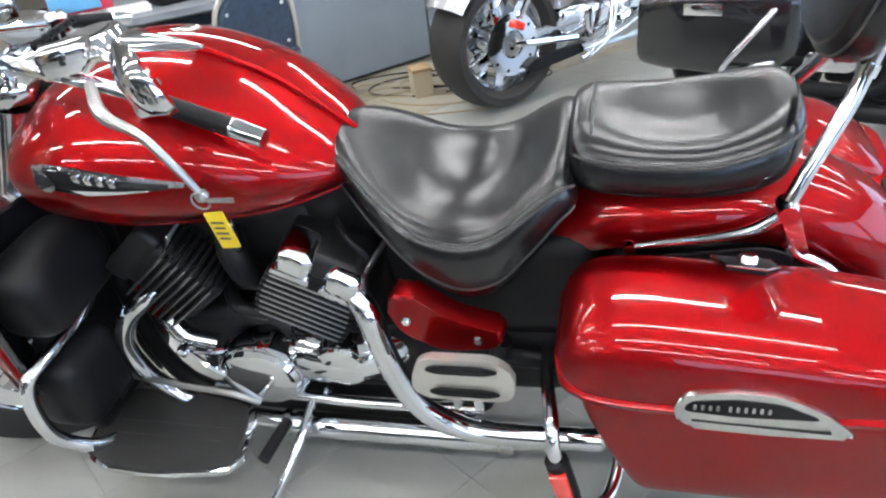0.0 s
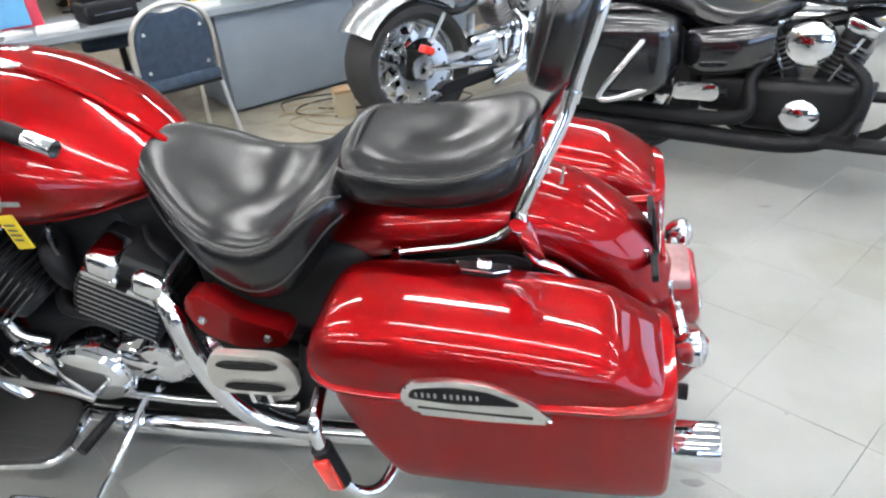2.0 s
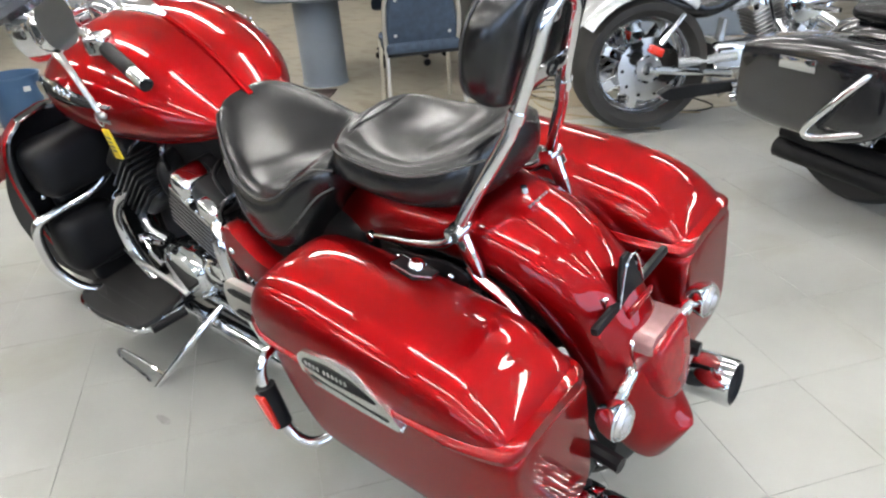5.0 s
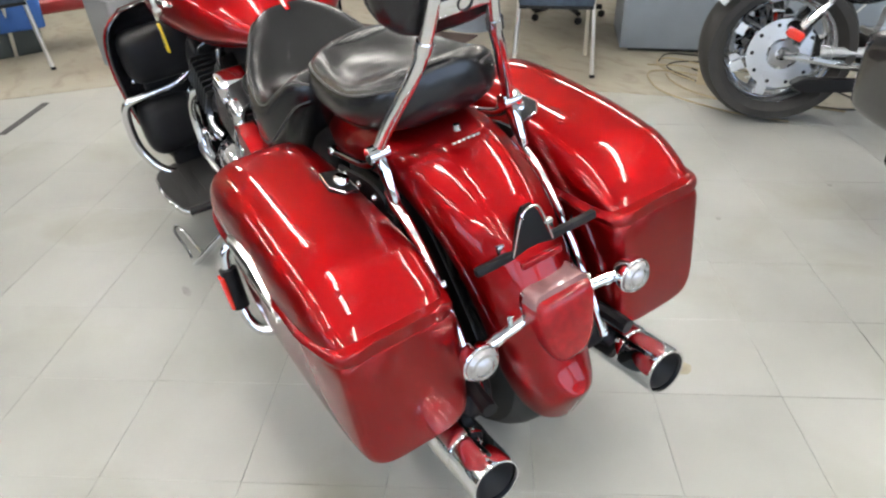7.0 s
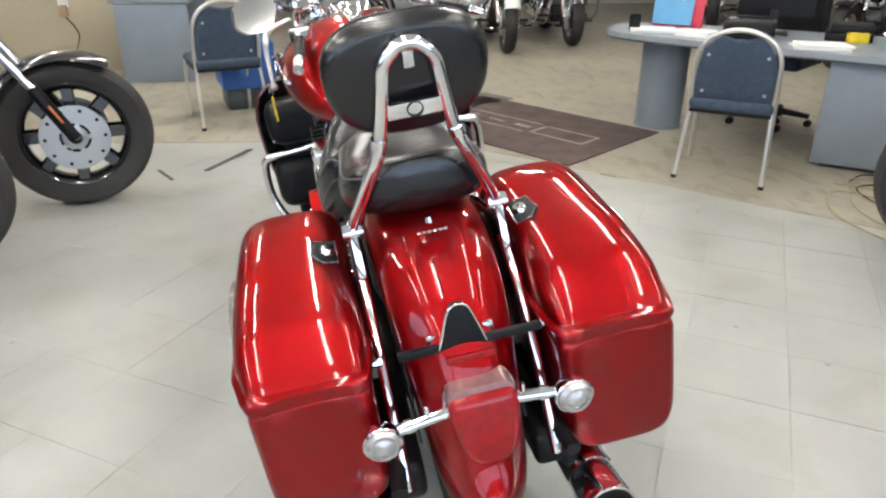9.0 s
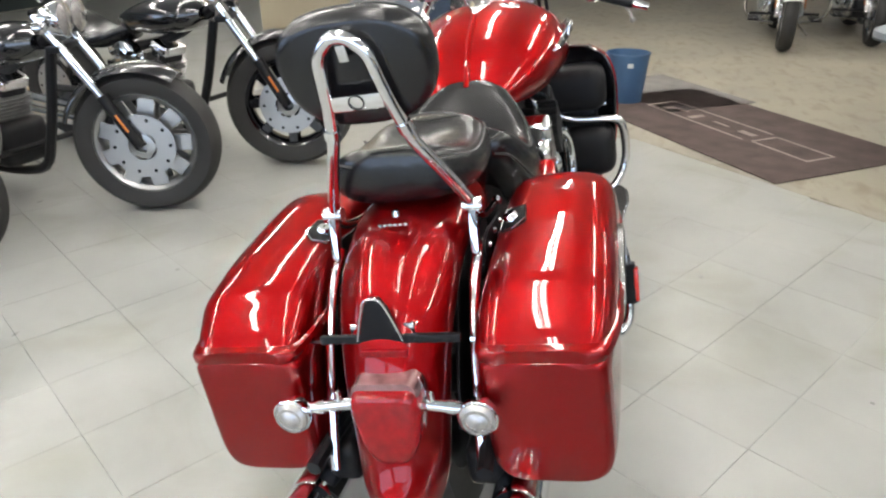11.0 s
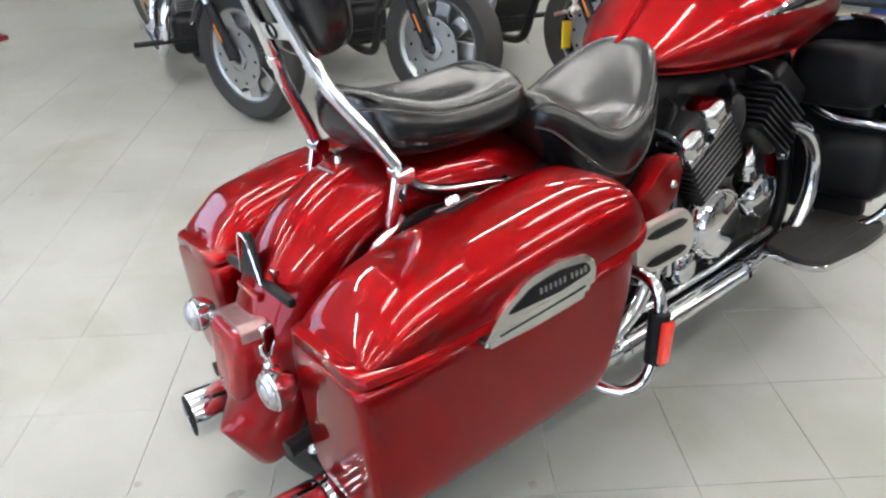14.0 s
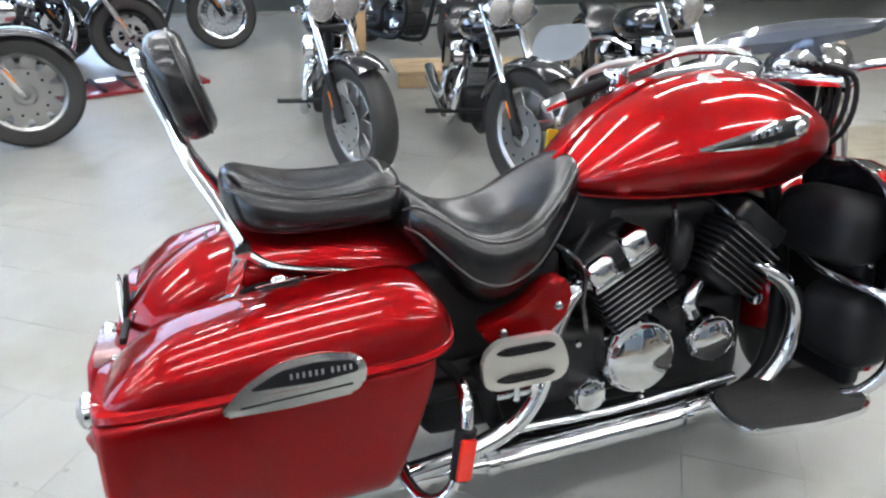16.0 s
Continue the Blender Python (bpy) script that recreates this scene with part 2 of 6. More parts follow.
def plate(outline, thick, plane="xz", at=0.0, bevel=0.002):
    """A flat outline with thickness, centred on at along the plane's normal."""
    bm = bmesh.new()
    put = {"xz": lambda u, v, w: (u, w, v), "xy": lambda u, v, w: (u, v, w), "yz": lambda u, v, w: (w, u, v)}[plane]
    lo = [bm.verts.new(put(u, v, at - thick / 2)) for u, v in outline]
    hi = [bm.verts.new(put(u, v, at + thick / 2)) for u, v in outline]
    f1, f2 = bm.faces.new(lo), bm.faces.new(hi)
    n = len(outline)
    for i in range(n):
        bm.faces.new((lo[i], lo[(i + 1) % n], hi[(i + 1) % n], hi[i]))
    if bevel:
        bmesh.ops.bevel(bm, geom=[e for f in (f1, f2) for e in f.edges], offset=bevel, segments=2, affect="EDGES", profile=0.6)
    return bm


def rounded(pts, r=0.02, n=5):
    """Outline with rounded corners."""
    out = []
    for i, q in enumerate(pts):
        p, a, b = Vector(q), Vector(pts[i - 1]), Vector(pts[(i + 1) % len(pts)])
        k = min(r, 0.45 * (a - p).length, 0.45 * (b - p).length)
        s, e = p + (a - p).normalized() * k, p + (b - p).normalized() * k
        for j in range(n + 1):
            u = j / n
            out.append(tuple(s * (1 - u) ** 2 + p * 2 * u * (1 - u) + e * u * u))
    return out


def power(v, e):
    return math.copysign(abs(v) ** e, v)


def bulge(x, yc, w, zb, zm, zt, n=2.4, up=2.2, down=2.6, seg=36, dish=0.0):
    """A rounded cross-section at x: half width w, bottom, widest height, top."""
    dense = []
    for k in range(240):
        a = 2 * math.pi * k / 240
        c, s = math.cos(a), math.sin(a)
        y = w * power(c, 2 / n)
        z = zm + ((zt - zm) * power(s, 2 / up) if s >= 0 else (zm - zb) * power(s, 2 / down))
        if s > 0:
            z -= dish * max(0.0, 1 - (y / max(0.86 * w, 1e-4)) ** 2) ** 1.3
        dense.append((y, z))
    # even spacing round the section
    dense.append(dense[0])
    q = np.array(dense)
    run = np.r_[0, np.cumsum(np.hypot(*np.diff(q, axis=0).T))]
    at = np.linspace(0, run[-1], seg, endpoint=False)
    return [(x, yc + float(u), float(v)) for u, v in zip(np.interp(at, run, q[:, 0]), np.interp(at, run, q[:, 1]))]


def body(table, per=6, **kw):
    """table rows: x, centre y, half width, bottom, widest, top, dish."""
    return loft([bulge(q[0], q[1], max(q[2], 0.003), *q[3:6], dish=q[6] if len(q) > 6 else 0.0, **kw) for q in spline(table, per)])


def on_body(table, angle, per=6, n=2.4, up=2.2, down=2.6, off=0.0):
    """A line along a body at a fixed angle of its cross-section."""
    out = []
    c, s = math.cos(radians(angle)), math.sin(radians(angle))
    for q in spline(table, per):
        y = (q[2] + off) * power(c, 2 / n)
        z = q[4] + ((q[5] - q[4] + off) * power(s, 2 / up) if s >= 0 else (q[4] - q[3] + off) * power(s, 2 / down))
        out.append((q[0], q[1] + y, z))
    return out


def turned(x, y, z, degrees, axis="Z"):
    c = Matrix.Translation((x, y, z))
    return c @ Matrix.Rotation(radians(degrees), 4, axis) @ c.inverted()


# ---- large structure ----
X0, X1, Y0, Y1, H = -11.5, 7.0, -9.0, 9.5, 3.3
structure = lambda ob, label, category: tagged(ob, label, category, kind="structure")

FLOOR = part("floor", box(X1 - X0, Y1 - Y0, 0.1, ((X0 + X1) / 2, (Y0 + Y1) / 2, -0.056), 0), JOINT)
structure(FLOOR, "pale tiled showroom floor with grey joints", "floor")
EDGE_P, EDGE_D = Vector((-2.0, 1.18)), Vector((0.72, 0.69)).normalized()   # where the tiles end and bare concrete begins
EDGE_N = Vector((-EDGE_D.y, EDGE_D.x))
far = [(EDGE_P + EDGE_D * a + EDGE_N * b) for a, b in ((-1.0, 0), (9.0, 0), (9.0, 9), (-1.0, 9))]


def slab(name, outline, z, material, label):
    bm = bmesh.new()
    bm.faces.new([bm.verts.new((u, v, z)) for u, v in outline])
    ret = bmesh.ops.extrude_face_region(bm, geom=bm.faces[:])
    bmesh.ops.translate(bm, vec=(0, 0, -0.02), verts=[g for g in ret["geom"] if isinstance(g, bmesh.types.BMVert)])
    return structure(part(name, bm, material), label, "floor")


corner = EDGE_P + EDGE_D * -1.0
slab("ground", [(corner.x, corner.y), (EDGE_P + EDGE_D * 11.0)[:], (5.0, Y1), (X0, Y1), (X0, -2.6), (-3.15, -2.3), (-2.88, -0.7)], 0.002, CONCRETE, "bare tan concrete floor, worn and stained")
for nm, cx, cy, sx, sy, m, lab in (
    ("wall_north", (X0 + X1) / 2, Y1 + 0.1, X1 - X0, 0.2, WALL, "plain off-white showroom wall"),
    ("wall_south", (X0 + 1.2) / 2, Y0 - 0.1, 1.2 - X0, 0.2, DARKWALL, "dark panelled back wall behind the motorcycles"),
    ("wall_south_end", 6.6, Y0 - 0.1, 0.8, 0.2, WALL, "off-white wall beside the shop door"),
    ("wall_west", X0 - 0.1, (Y0 + Y1) / 2, 0.2, Y1 - Y0 + 0.4, WALL, "plain off-white showroom wall"),
):
    structure(part(nm, box(sx, sy, H, (cx, cy, H / 2), 0), m), lab, "wall")
# the east wall has a row of shop windows
for k, (a, b, z0, z1) in enumerate(((Y0, Y1, 0, 0.5), (Y0, Y1, 2.7, H), (Y0, -7.0, 0.5, 2.7), (7.0, Y1, 0.5, 2.7), (-2.4, -2.0, 0.5, 2.7), (2.1, 2.5, 0.5, 2.7))):
    structure(part("wall_east", box(0.2, b - a, z1 - z0, (X1 + 0.1, (a + b) / 2, (z0 + z1) / 2), 0), WALL), "off-white wall round the shop windows", "wall")
for a, b in ((-7.0, -2.4), (-2.0, 2.1), (2.5, 7.0)):
    w = structure(part("window", box(0.03, b - a, 2.2, (X1 + 0.15, (a + b) / 2, 1.6), 0), GLASS), "bright shop window with daylight behind", "window")
structure(part("wall_lintel", box(5.0, 0.2, 0.6, (3.7, Y0 - 0.1, H - 0.3), 0), WALL), "off-white wall above the wide shop door", "wall")
structure(part("window", box(5.0, 0.03, 2.7, (3.7, Y0 - 0.15, 1.35), 0), GLASS), "wide glazed shop door with daylight behind", "window")
structure(part("ceiling", box(X1 - X0, Y1 - Y0, 0.1, ((X0 + X1) / 2, (Y0 + Y1) / 2, H + 0.05), 0), CEIL), "white board ceiling with strip lights", "ceiling")


def strip_light(x, y, length=2.4):
    t = thing("strip_light", pose(x, y, H), "long fluorescent strip light on the ceiling", "lamp", "strip lights")
    part("housing", box(length, 0.14, 0.05, (0, 0, -0.025), 0.006), WHITE, t)
    for dy in (-0.04, 0.04):
        part("tube", tube([(-length / 2 + 0.03, dy, -0.07), (length / 2 - 0.03, dy, -0.07)], 0.018, 8), TUBE, t, "glowing white tube")
    for dx in (-length / 2 + 0.02, length / 2 - 0.02):
        part("socket", box(0.03, 0.12, 0.05, (dx, 0, -0.07), 0.004), WHITE, t)


for y in (-5.2, -2.6, -0.6, 1.4, 4.0):
    for x in (-5.6, -2.4, 0.8, 4.0):
        strip_light(x, y)


# ---- the red touring motorcycle; x to its rear, y to its right side, z up ----
BIKE = thing("motorcycle", pose(0, 0, 0, LEAN, 0, 0), "candy red touring motorcycle with hard bags, leaning on its side stand", "motorcycle")

# tank
TANK = [(-0.345, 0, 0.05, 0.772, 0.785, 0.795), (-0.355, 0, 0.095, 0.755, 0.79, 0.815), (-0.41, 0, 0.155, 0.742, 0.805, 0.868), (-0.50, 0, 0.215, 0.728, 0.825, 0.94),
        (-0.60, 0, 0.248, 0.722, 0.84, 0.99), (-0.70, 0, 0.268, 0.72, 0.85, 1.018), (-0.80, 0, 0.275, 0.722, 0.855, 1.025), (-0.90, 0, 0.262, 0.735, 0.86, 1.0),
        (-0.97, 0, 0.23, 0.76, 0.865, 0.96), (-1.02, 0, 0.16, 0.80, 0.87, 0.92), (-1.035, 0, 0.06, 0.85, 0.87, 0.89)]
TK = dict(n=2.3, up=1.9, down=2.4)
tank = part("tank", body(TANK, 8, seg=48, **TK), RED, BIKE, "glossy candy red fuel tank")
part("tank_ridge", tube([(x, 0, z + 0.001) for x, y, z in on_body(TANK, 90, 8, **TK) if -0.92 < x < -0.36], 0.010, 8, 1), RED, tank)
for s in (-1, 1):
    part("tank_trim", tube([(x, s * (abs(y)), z) for x, y, z in on_body(TANK, -42, 8, off=0.001, **TK) if -0.95 < x < -0.34], 0.004, 6, 1), RED, tank)
    # tank badge: pointed chrome blade that follows the side
    side = [q for q in on_body(TANK, 12, 8, off=0.004, **TK) if -0.86 < q[0] < -0.575]
    rings = []
    for i, (x, y, z) in enumerate(side):
        u = i / (len(side) - 1)
        h = 0.004 + 0.024 * min(1.0, 1.5 * u) * (1 if u < 0.93 else 0.75)
        zc = 0.868 + 0.042 * u
        rings.append([(x, s * (y + 0.004), zc - h), (x, s * (y + 0.010), zc), (x, s * (y + 0.001), zc + h), (x, s * (y - 0.02), zc)])
    badge = part("tank_badge", loft(rings), CHROME, tank, "pointed chrome tank badge")
    inner = []
    for i, (x, y, z) in enumerate(side[2:-2]):
        u = (i + 2) / (len(side) - 1)
        h = 0.002 + 0.015 * min(1.0, 1.3 * u)
        zc = 0.868 + 0.042 * u
        inner.append([(x, s * (y + 0.0085), zc - h), (x, s * (y + 0.0125), zc), (x, s * (y + 0.0055), zc + h), (x, s * (y - 0.01), zc)])
    part("badge_inlay", loft(inner), BLACK, badge, "dark inlay")
    for k in range(4):
        x = -0.70 - 0.022 * k
        y = s * (0.2665 + 0.004 + 0.006 * (1 if k else 0))
        part("letter_bar", box(0.013, 0.006, 0.015, (x, s * 0.281, 0.895 + 0.0035 * k), 0.002), CHROME, badge)
    part("emblem", lathe([(0.0, 0.004), (0.012, 0.004), (0.017, 0.001), (0.019, -0.004)], (-0.825, s * 0.286, 0.905), "y", 20), CHROME, badge, "round chrome emblem")
console = part("console", lathe([(0.0, 0.035), (0.055, 0.035), (0.068, 0.030), (0.078, 0.012), (0.082, -0.02)], (-0.86, 0, 1.015), "z", 32), CHROME, tank, "chrome instrument console", turned(-0.86, 0, 1.015, -8, "Y"))
part("dial", lathe([(0.0, 0.0365), (0.052, 0.0365), (0.052, 0.033)], (-0.86, 0, 1.015), "z", 28), BLACK, console, "dark speedometer dial", turned(-0.86, 0, 1.015, -8, "Y"))
part("tail_piece", body([(-0.62, 0, 0.006, 1.0, 1.0, 1.012), (-0.68, 0, 0.022, 1.0, 1.012, 1.028), (-0.76, 0, 0.045, 1.0, 1.018, 1.04), (-0.82, 0, 0.05, 1.0, 1.02, 1.044)], 5, seg=18), CHROME, console)
part("filler_cap", lathe([(0.0, 0.016), (0.03, 0.016), (0.036, 0.010), (0.038, -0.004)], (-0.72, 0.10, 0.996), "z", 24), CHROME, tank, "chrome filler cap", turned(-0.72, 0.10, 0.996, -14, "X"))

# seats
SEAT = [(-0.405, 0, 0.03, 0.765, 0.80, 0.82), (-0.395, 0, 0.075, 0.74, 0.795, 0.845), (-0.36, 0, 0.118, 0.705, 0.785, 0.835, 0.004), (-0.30, 0, 0.165, 0.635, 0.745, 0.792, 0.020), (-0.23, 0, 0.20, 0.565, 0.69, 0.746, 0.036),
        (-0.15, 0, 0.218, 0.525, 0.665, 0.734, 0.044), (-0.08, 0, 0.217, 0.55, 0.675, 0.752, 0.040), (-0.02, 0, 0.20, 0.62, 0.715, 0.793, 0.024), (0.03, 0, 0.175, 0.69, 0.755, 0.815, 0.004), (0.055, 0, 0.15, 0.72, 0.76, 0.80), (0.065, 0, 0.10, 0.73, 0.755, 0.77)]
SK = dict(n=2.8, up=2.9, down=3.2)
seat = part("rider_seat", body(SEAT, 7, seg=56, **SK), LEATHER, BIKE, "wide black leather bucket seat")
PILLION = [(0.045, 0, 0.06, 0.76, 0.80, 0.83), (0.055, 0, 0.115, 0.752, 0.80, 0.857), (0.09, 0, 0.142, 0.745, 0.795, 0.866, 0.010), (0.17, 0, 0.153, 0.742, 0.788, 0.860, 0.026), (0.26, 0, 0.158, 0.742, 0.79, 0.862, 0.030),
           (0.33, 0, 0.151, 0.746, 0.80, 0.876, 0.020), (0.38, 0, 0.130, 0.758, 0.815, 0.886, 0.008), (0.408, 0, 0.088, 0.782, 0.828, 0.876), (0.418, 0, 0.04, 0.81, 0.83, 0.85)]
PK = dict(n=2.7, up=2.4, down=3.0)
pillion = part("pillion_seat", body(PILLION, 7, seg=64, **PK), LEATHER, BIKE, "black leather passenger seat")
for s in (0, 1):
    for tab, ob, an, kw in ((SEAT, seat, 26, SK), (SEAT, seat, -12, SK), (PILLION, pillion, 24, PK)):
        line = on_body(tab, 180 - an if s else an, 7, off=0.0005, **kw)
        part("piping", tube(line[8:-6], 0.0024, 6, 1), PIPING, ob)
part("strap_seam", tube([(0.085, y, 0.868 - 2.2 * y * y) for y in np.linspace(-0.12, 0.12, 9)], 0.003, 6, 2), PIPING, pillion)

# rear fender
rings = []
for x, z, w, tilt in spline([(-0.02, 0.70, 0.10, 8), (0.12, 0.742, 0.125, 14), (0.26, 0.762, 0.13, 6), (0.36, 0.760, 0.128, -6), (0.45, 0.738, 0.124, -18), (0.53, 0.698, 0.120, -32), (0.60, 0.636, 0.114, -48), (0.65, 0.56, 0.108, -60),
                             (0.685, 0.48, 0.102, -68), (0.705, 0.41, 0.096, -74), (0.720, 0.365, 0.090, -64), (0.738, 0.335, 0.078, -48), (0.750, 0.321, 0.058, -34), (0.757, 0.316, 0.032, -28), (0.759, 0.315, 0.010, -26)], 6):
    n = Vector((-math.sin(radians(tilt)), 0, math.cos(radians(tilt))))
    ring = []
    crown = 0.008 * min(1.0, w / 0.09)      # raised centre panel between two soft creases
    for k in range(49):
        a = math.pi * k / 48
        y = w * power(math.cos(a), 0.86)
        d = 0.092 * (power(math.sin(a), 0.9) - 1) + crown * (1 / (1 + abs(y / (0.55 * w)) ** 9) - 0.6)
        ring.append((x + n.x * d, y, z + n.z * d))
    for k in range(48, -1, -1):
        a = math.pi * k / 48
        y, d = (w - 0.006) * power(math.cos(a), 0.86), 0.095 * (power(math.sin(a), 0.9) - 1) - 0.014
        ring.append((x + n.x * d, y, z + n.z * d))
    rings.append(ring)
fender = part("rear_fender", loft(rings), RED, BIKE, "candy red rear fender with a flared tip")
for k in range(6):
    part("letter_bar", box(0.004, 0.007, 0.011, (0.452, -0.026 + 0.0105 * k, 0.738), 0.001), STEEL, fender, xf=turned(0.452, 0, 0.738, 62, "Y"))
part("mount_bolt", lathe([(0, 0.012), (0.007, 0.011), (0.009, 0)], (0.425, 0, 0.748), "z", 12), CHROME, fender)

# saddlebags
def saddlebag(s):
    lab = "candy red hard saddlebag with a hinged lid"
    trim = 0.015 if s < 0 else 0.005
    lid = [(0.040, s * 0.296, 0.075, 0.600, 0.612, 0.632), (0.050, s * 0.296, 0.103, 0.588, 0.602, 0.660), (0.075, s * 0.296, 0.119, 0.578, 0.592, 0.688), (0.11, s * 0.296, 0.126, 0.572, 0.585, 0.701), (0.18, s * 0.296, 0.129, 0.568, 0.58, 0.704),
           (0.28, s * 0.296, 0.130, 0.566, 0.578, 0.696), (0.40, s * 0.296, 0.130, 0.564, 0.576, 0.683), (0.48, s * 0.295, 0.128, 0.561, 0.574, 0.669), (0.545, s * 0.294, 0.124, 0.558, 0.571, 0.653), (0.595 - trim, s * 0.293, 0.117, 0.553, 0.567, 0.628),
           (0.630 - trim, s * 0.291, 0.108, 0.551, 0.563, 0.600), (0.650 - trim, s * 0.290, 0.096, 0.549, 0.559, 0.578), (0.659 - trim, s * 0.289, 0.072, 0.549, 0.557, 0.567)]
    bag = part("saddlebag", body(
        [(0.075, s * 0.295, 0.092, 0.545, 0.56, 0.572), (0.085, s * 0.295, 0.109, 0.515, 0.55, 0.572), (0.11, s * 0.295, 0.118, 0.445, 0.53, 0.572), (0.14, s * 0.295, 0.121, 0.365, 0.52, 0.572), (0.17, s * 0.294, 0.121, 0.305, 0.52, 0.570), (0.22, s * 0.293, 0.121, 0.292, 0.52, 0.568),
         (0.40, s * 0.293, 0.121, 0.291, 0.51, 0.566), (0.53, s * 0.292, 0.120, 0.290, 0.50, 0.562), (0.615 - trim, s * 0.291, 0.117, 0.289, 0.49, 0.558), (0.650 - trim, s * 0.290, 0.113, 0.289, 0.49, 0.556), (0.661 - trim, s * 0.290, 0.107, 0.291, 0.49, 0.554), (0.667 - trim, s * 0.290, 0.098, 0.295, 0.49, 0.553), (0.669 - trim, s * 0.290, 0.080, 0.303, 0.49, 0.552)],
        6, seg=84, n=4.6, up=9, down=8), RED, BIKE, lab)
    part("lid", body(lid, 6, seg=56, n=3.4, up=3.0, down=6), RED, bag, "domed candy red lid")
    part("lid_flange", body([(q[0] + (0.009 if i > 9 else -0.003 if i < 2 else 0), q[1], q[2] + (0.011 if i > 7 else 0.007), q[3] - 0.004, q[3] + 0.008, q[3] + 0.029) for i, q in enumerate(lid)], 5, seg=44, n=4.2, up=3, down=4), RED, bag, "raised lip round the lid")
    part("seam", body([(q[0] + (0.02 if i == 0 else -0.006 if i > 9 else 0), q[1], q[2] - 0.002, q[3] - 0.004, q[3] - 0.001, q[3] + 0.006) for i, q in enumerate(lid)], 4, seg=40, n=3.4), BLACK, bag)
    # lock on a small dark pad
    tilt = Matrix.Translation((0.325, s * 0.214, 0.682)) @ Matrix.Rotation(radians(s * 22), 4, "X") @ Matrix.Rotation(radians(5), 4, "Y")
    hexa = [(-0.048, -0.018), (-0.030, 0.028), (0.026, 0.032), (0.048, 0.010), (0.040, -0.022)]
    pad = part("lock_pad", plate([(x, s * y) for x, y in hexa], 0.012, "xy", 0.0, 0.003), BLACK, bag, "dark lock pad", tilt)
    part("pad_edge", tube([(x * 1.03, s * y * 1.03, 0.005) for x, y in hexa + hexa[:1]], 0.0018, 6, 1, False), CHROME, pad, "", tilt)
    part("lock", lathe([(0, 0.018), (0.012, 0.018), (0.0155, 0.014), (0.017, 0.0)], (0.004, 0, 0), "z", 18), CHROME, pad, "chrome lock", tilt)
    part("keyhole", box(0.008, 0.003, 0.002, (0.004, 0, 0.0175), 0), BLACK, pad, "", tilt)
    out = rounded([(0.212, 0.590), (0.228, 0.622), (0.30, 0.632), (0.365, 0.626), (0.425, 0.592), (0.462, 0.552), (0.455, 0.542), (0.35, 0.540), (0.225, 0.546)], 0.02)
    bd = part("bag_badge", plate(out, 0.026, "xz", s * 0.4200, 0.010), BADGE, bag, "chrome blade badge with a ribbed dark inset")
    inn = rounded([(0.226, 0.588), (0.236, 0.609), (0.30, 0.617), (0.36, 0.611), (0.415, 0.584), (0.30, 0.580)], 0.012)
    part("inset", plate(inn, 0.004, "xz", s * 0.4327, 0.001), BLACK, bd, "dark ribbed inset")
    for k in range(10):
        part("letter_bar", box(0.0042, 0.003, 0.010, (0.243 + 0.0105 * k + (0.006 if k > 3 else 0), s * 0.4353, 0.5985), 0.001), STEEL, bd)
    part("groove", box(0.19, 0.003, 0.003, (0.335, s * 0.4328, 0.560), 0.001, turned(0, 0, 0, 3, "Y")), BLACK, bd)
    return bag


for s in (-1, 1):
    saddlebag(s)

# side panels under the seat, with bolts
for s in (-1, 1):
    o = rounded([(-0.288, 0.605), (-0.268, 0.525), (-0.19, 0.482), (-0.09, 0.493), (-0.060, 0.532), (-0.16, 0.562), (-0.245, 0.632)], 0.03)
    p = part("side_panel", plate(o, 0.05, "xz", s * 0.225, 0.016), RED, BIKE, "candy red side panel")
    for x, z in ((-0.25, 0.56), (-0.119, 0.517)):
        part("bolt", lathe([(0, 0.006), (0.007, 0.005), (0.010, 0)] if s > 0 else [(0.010, 0), (0.007, -0.005), (0, -0.006)], (x, s * 0.252, z), "y", 14), CHROME, p)

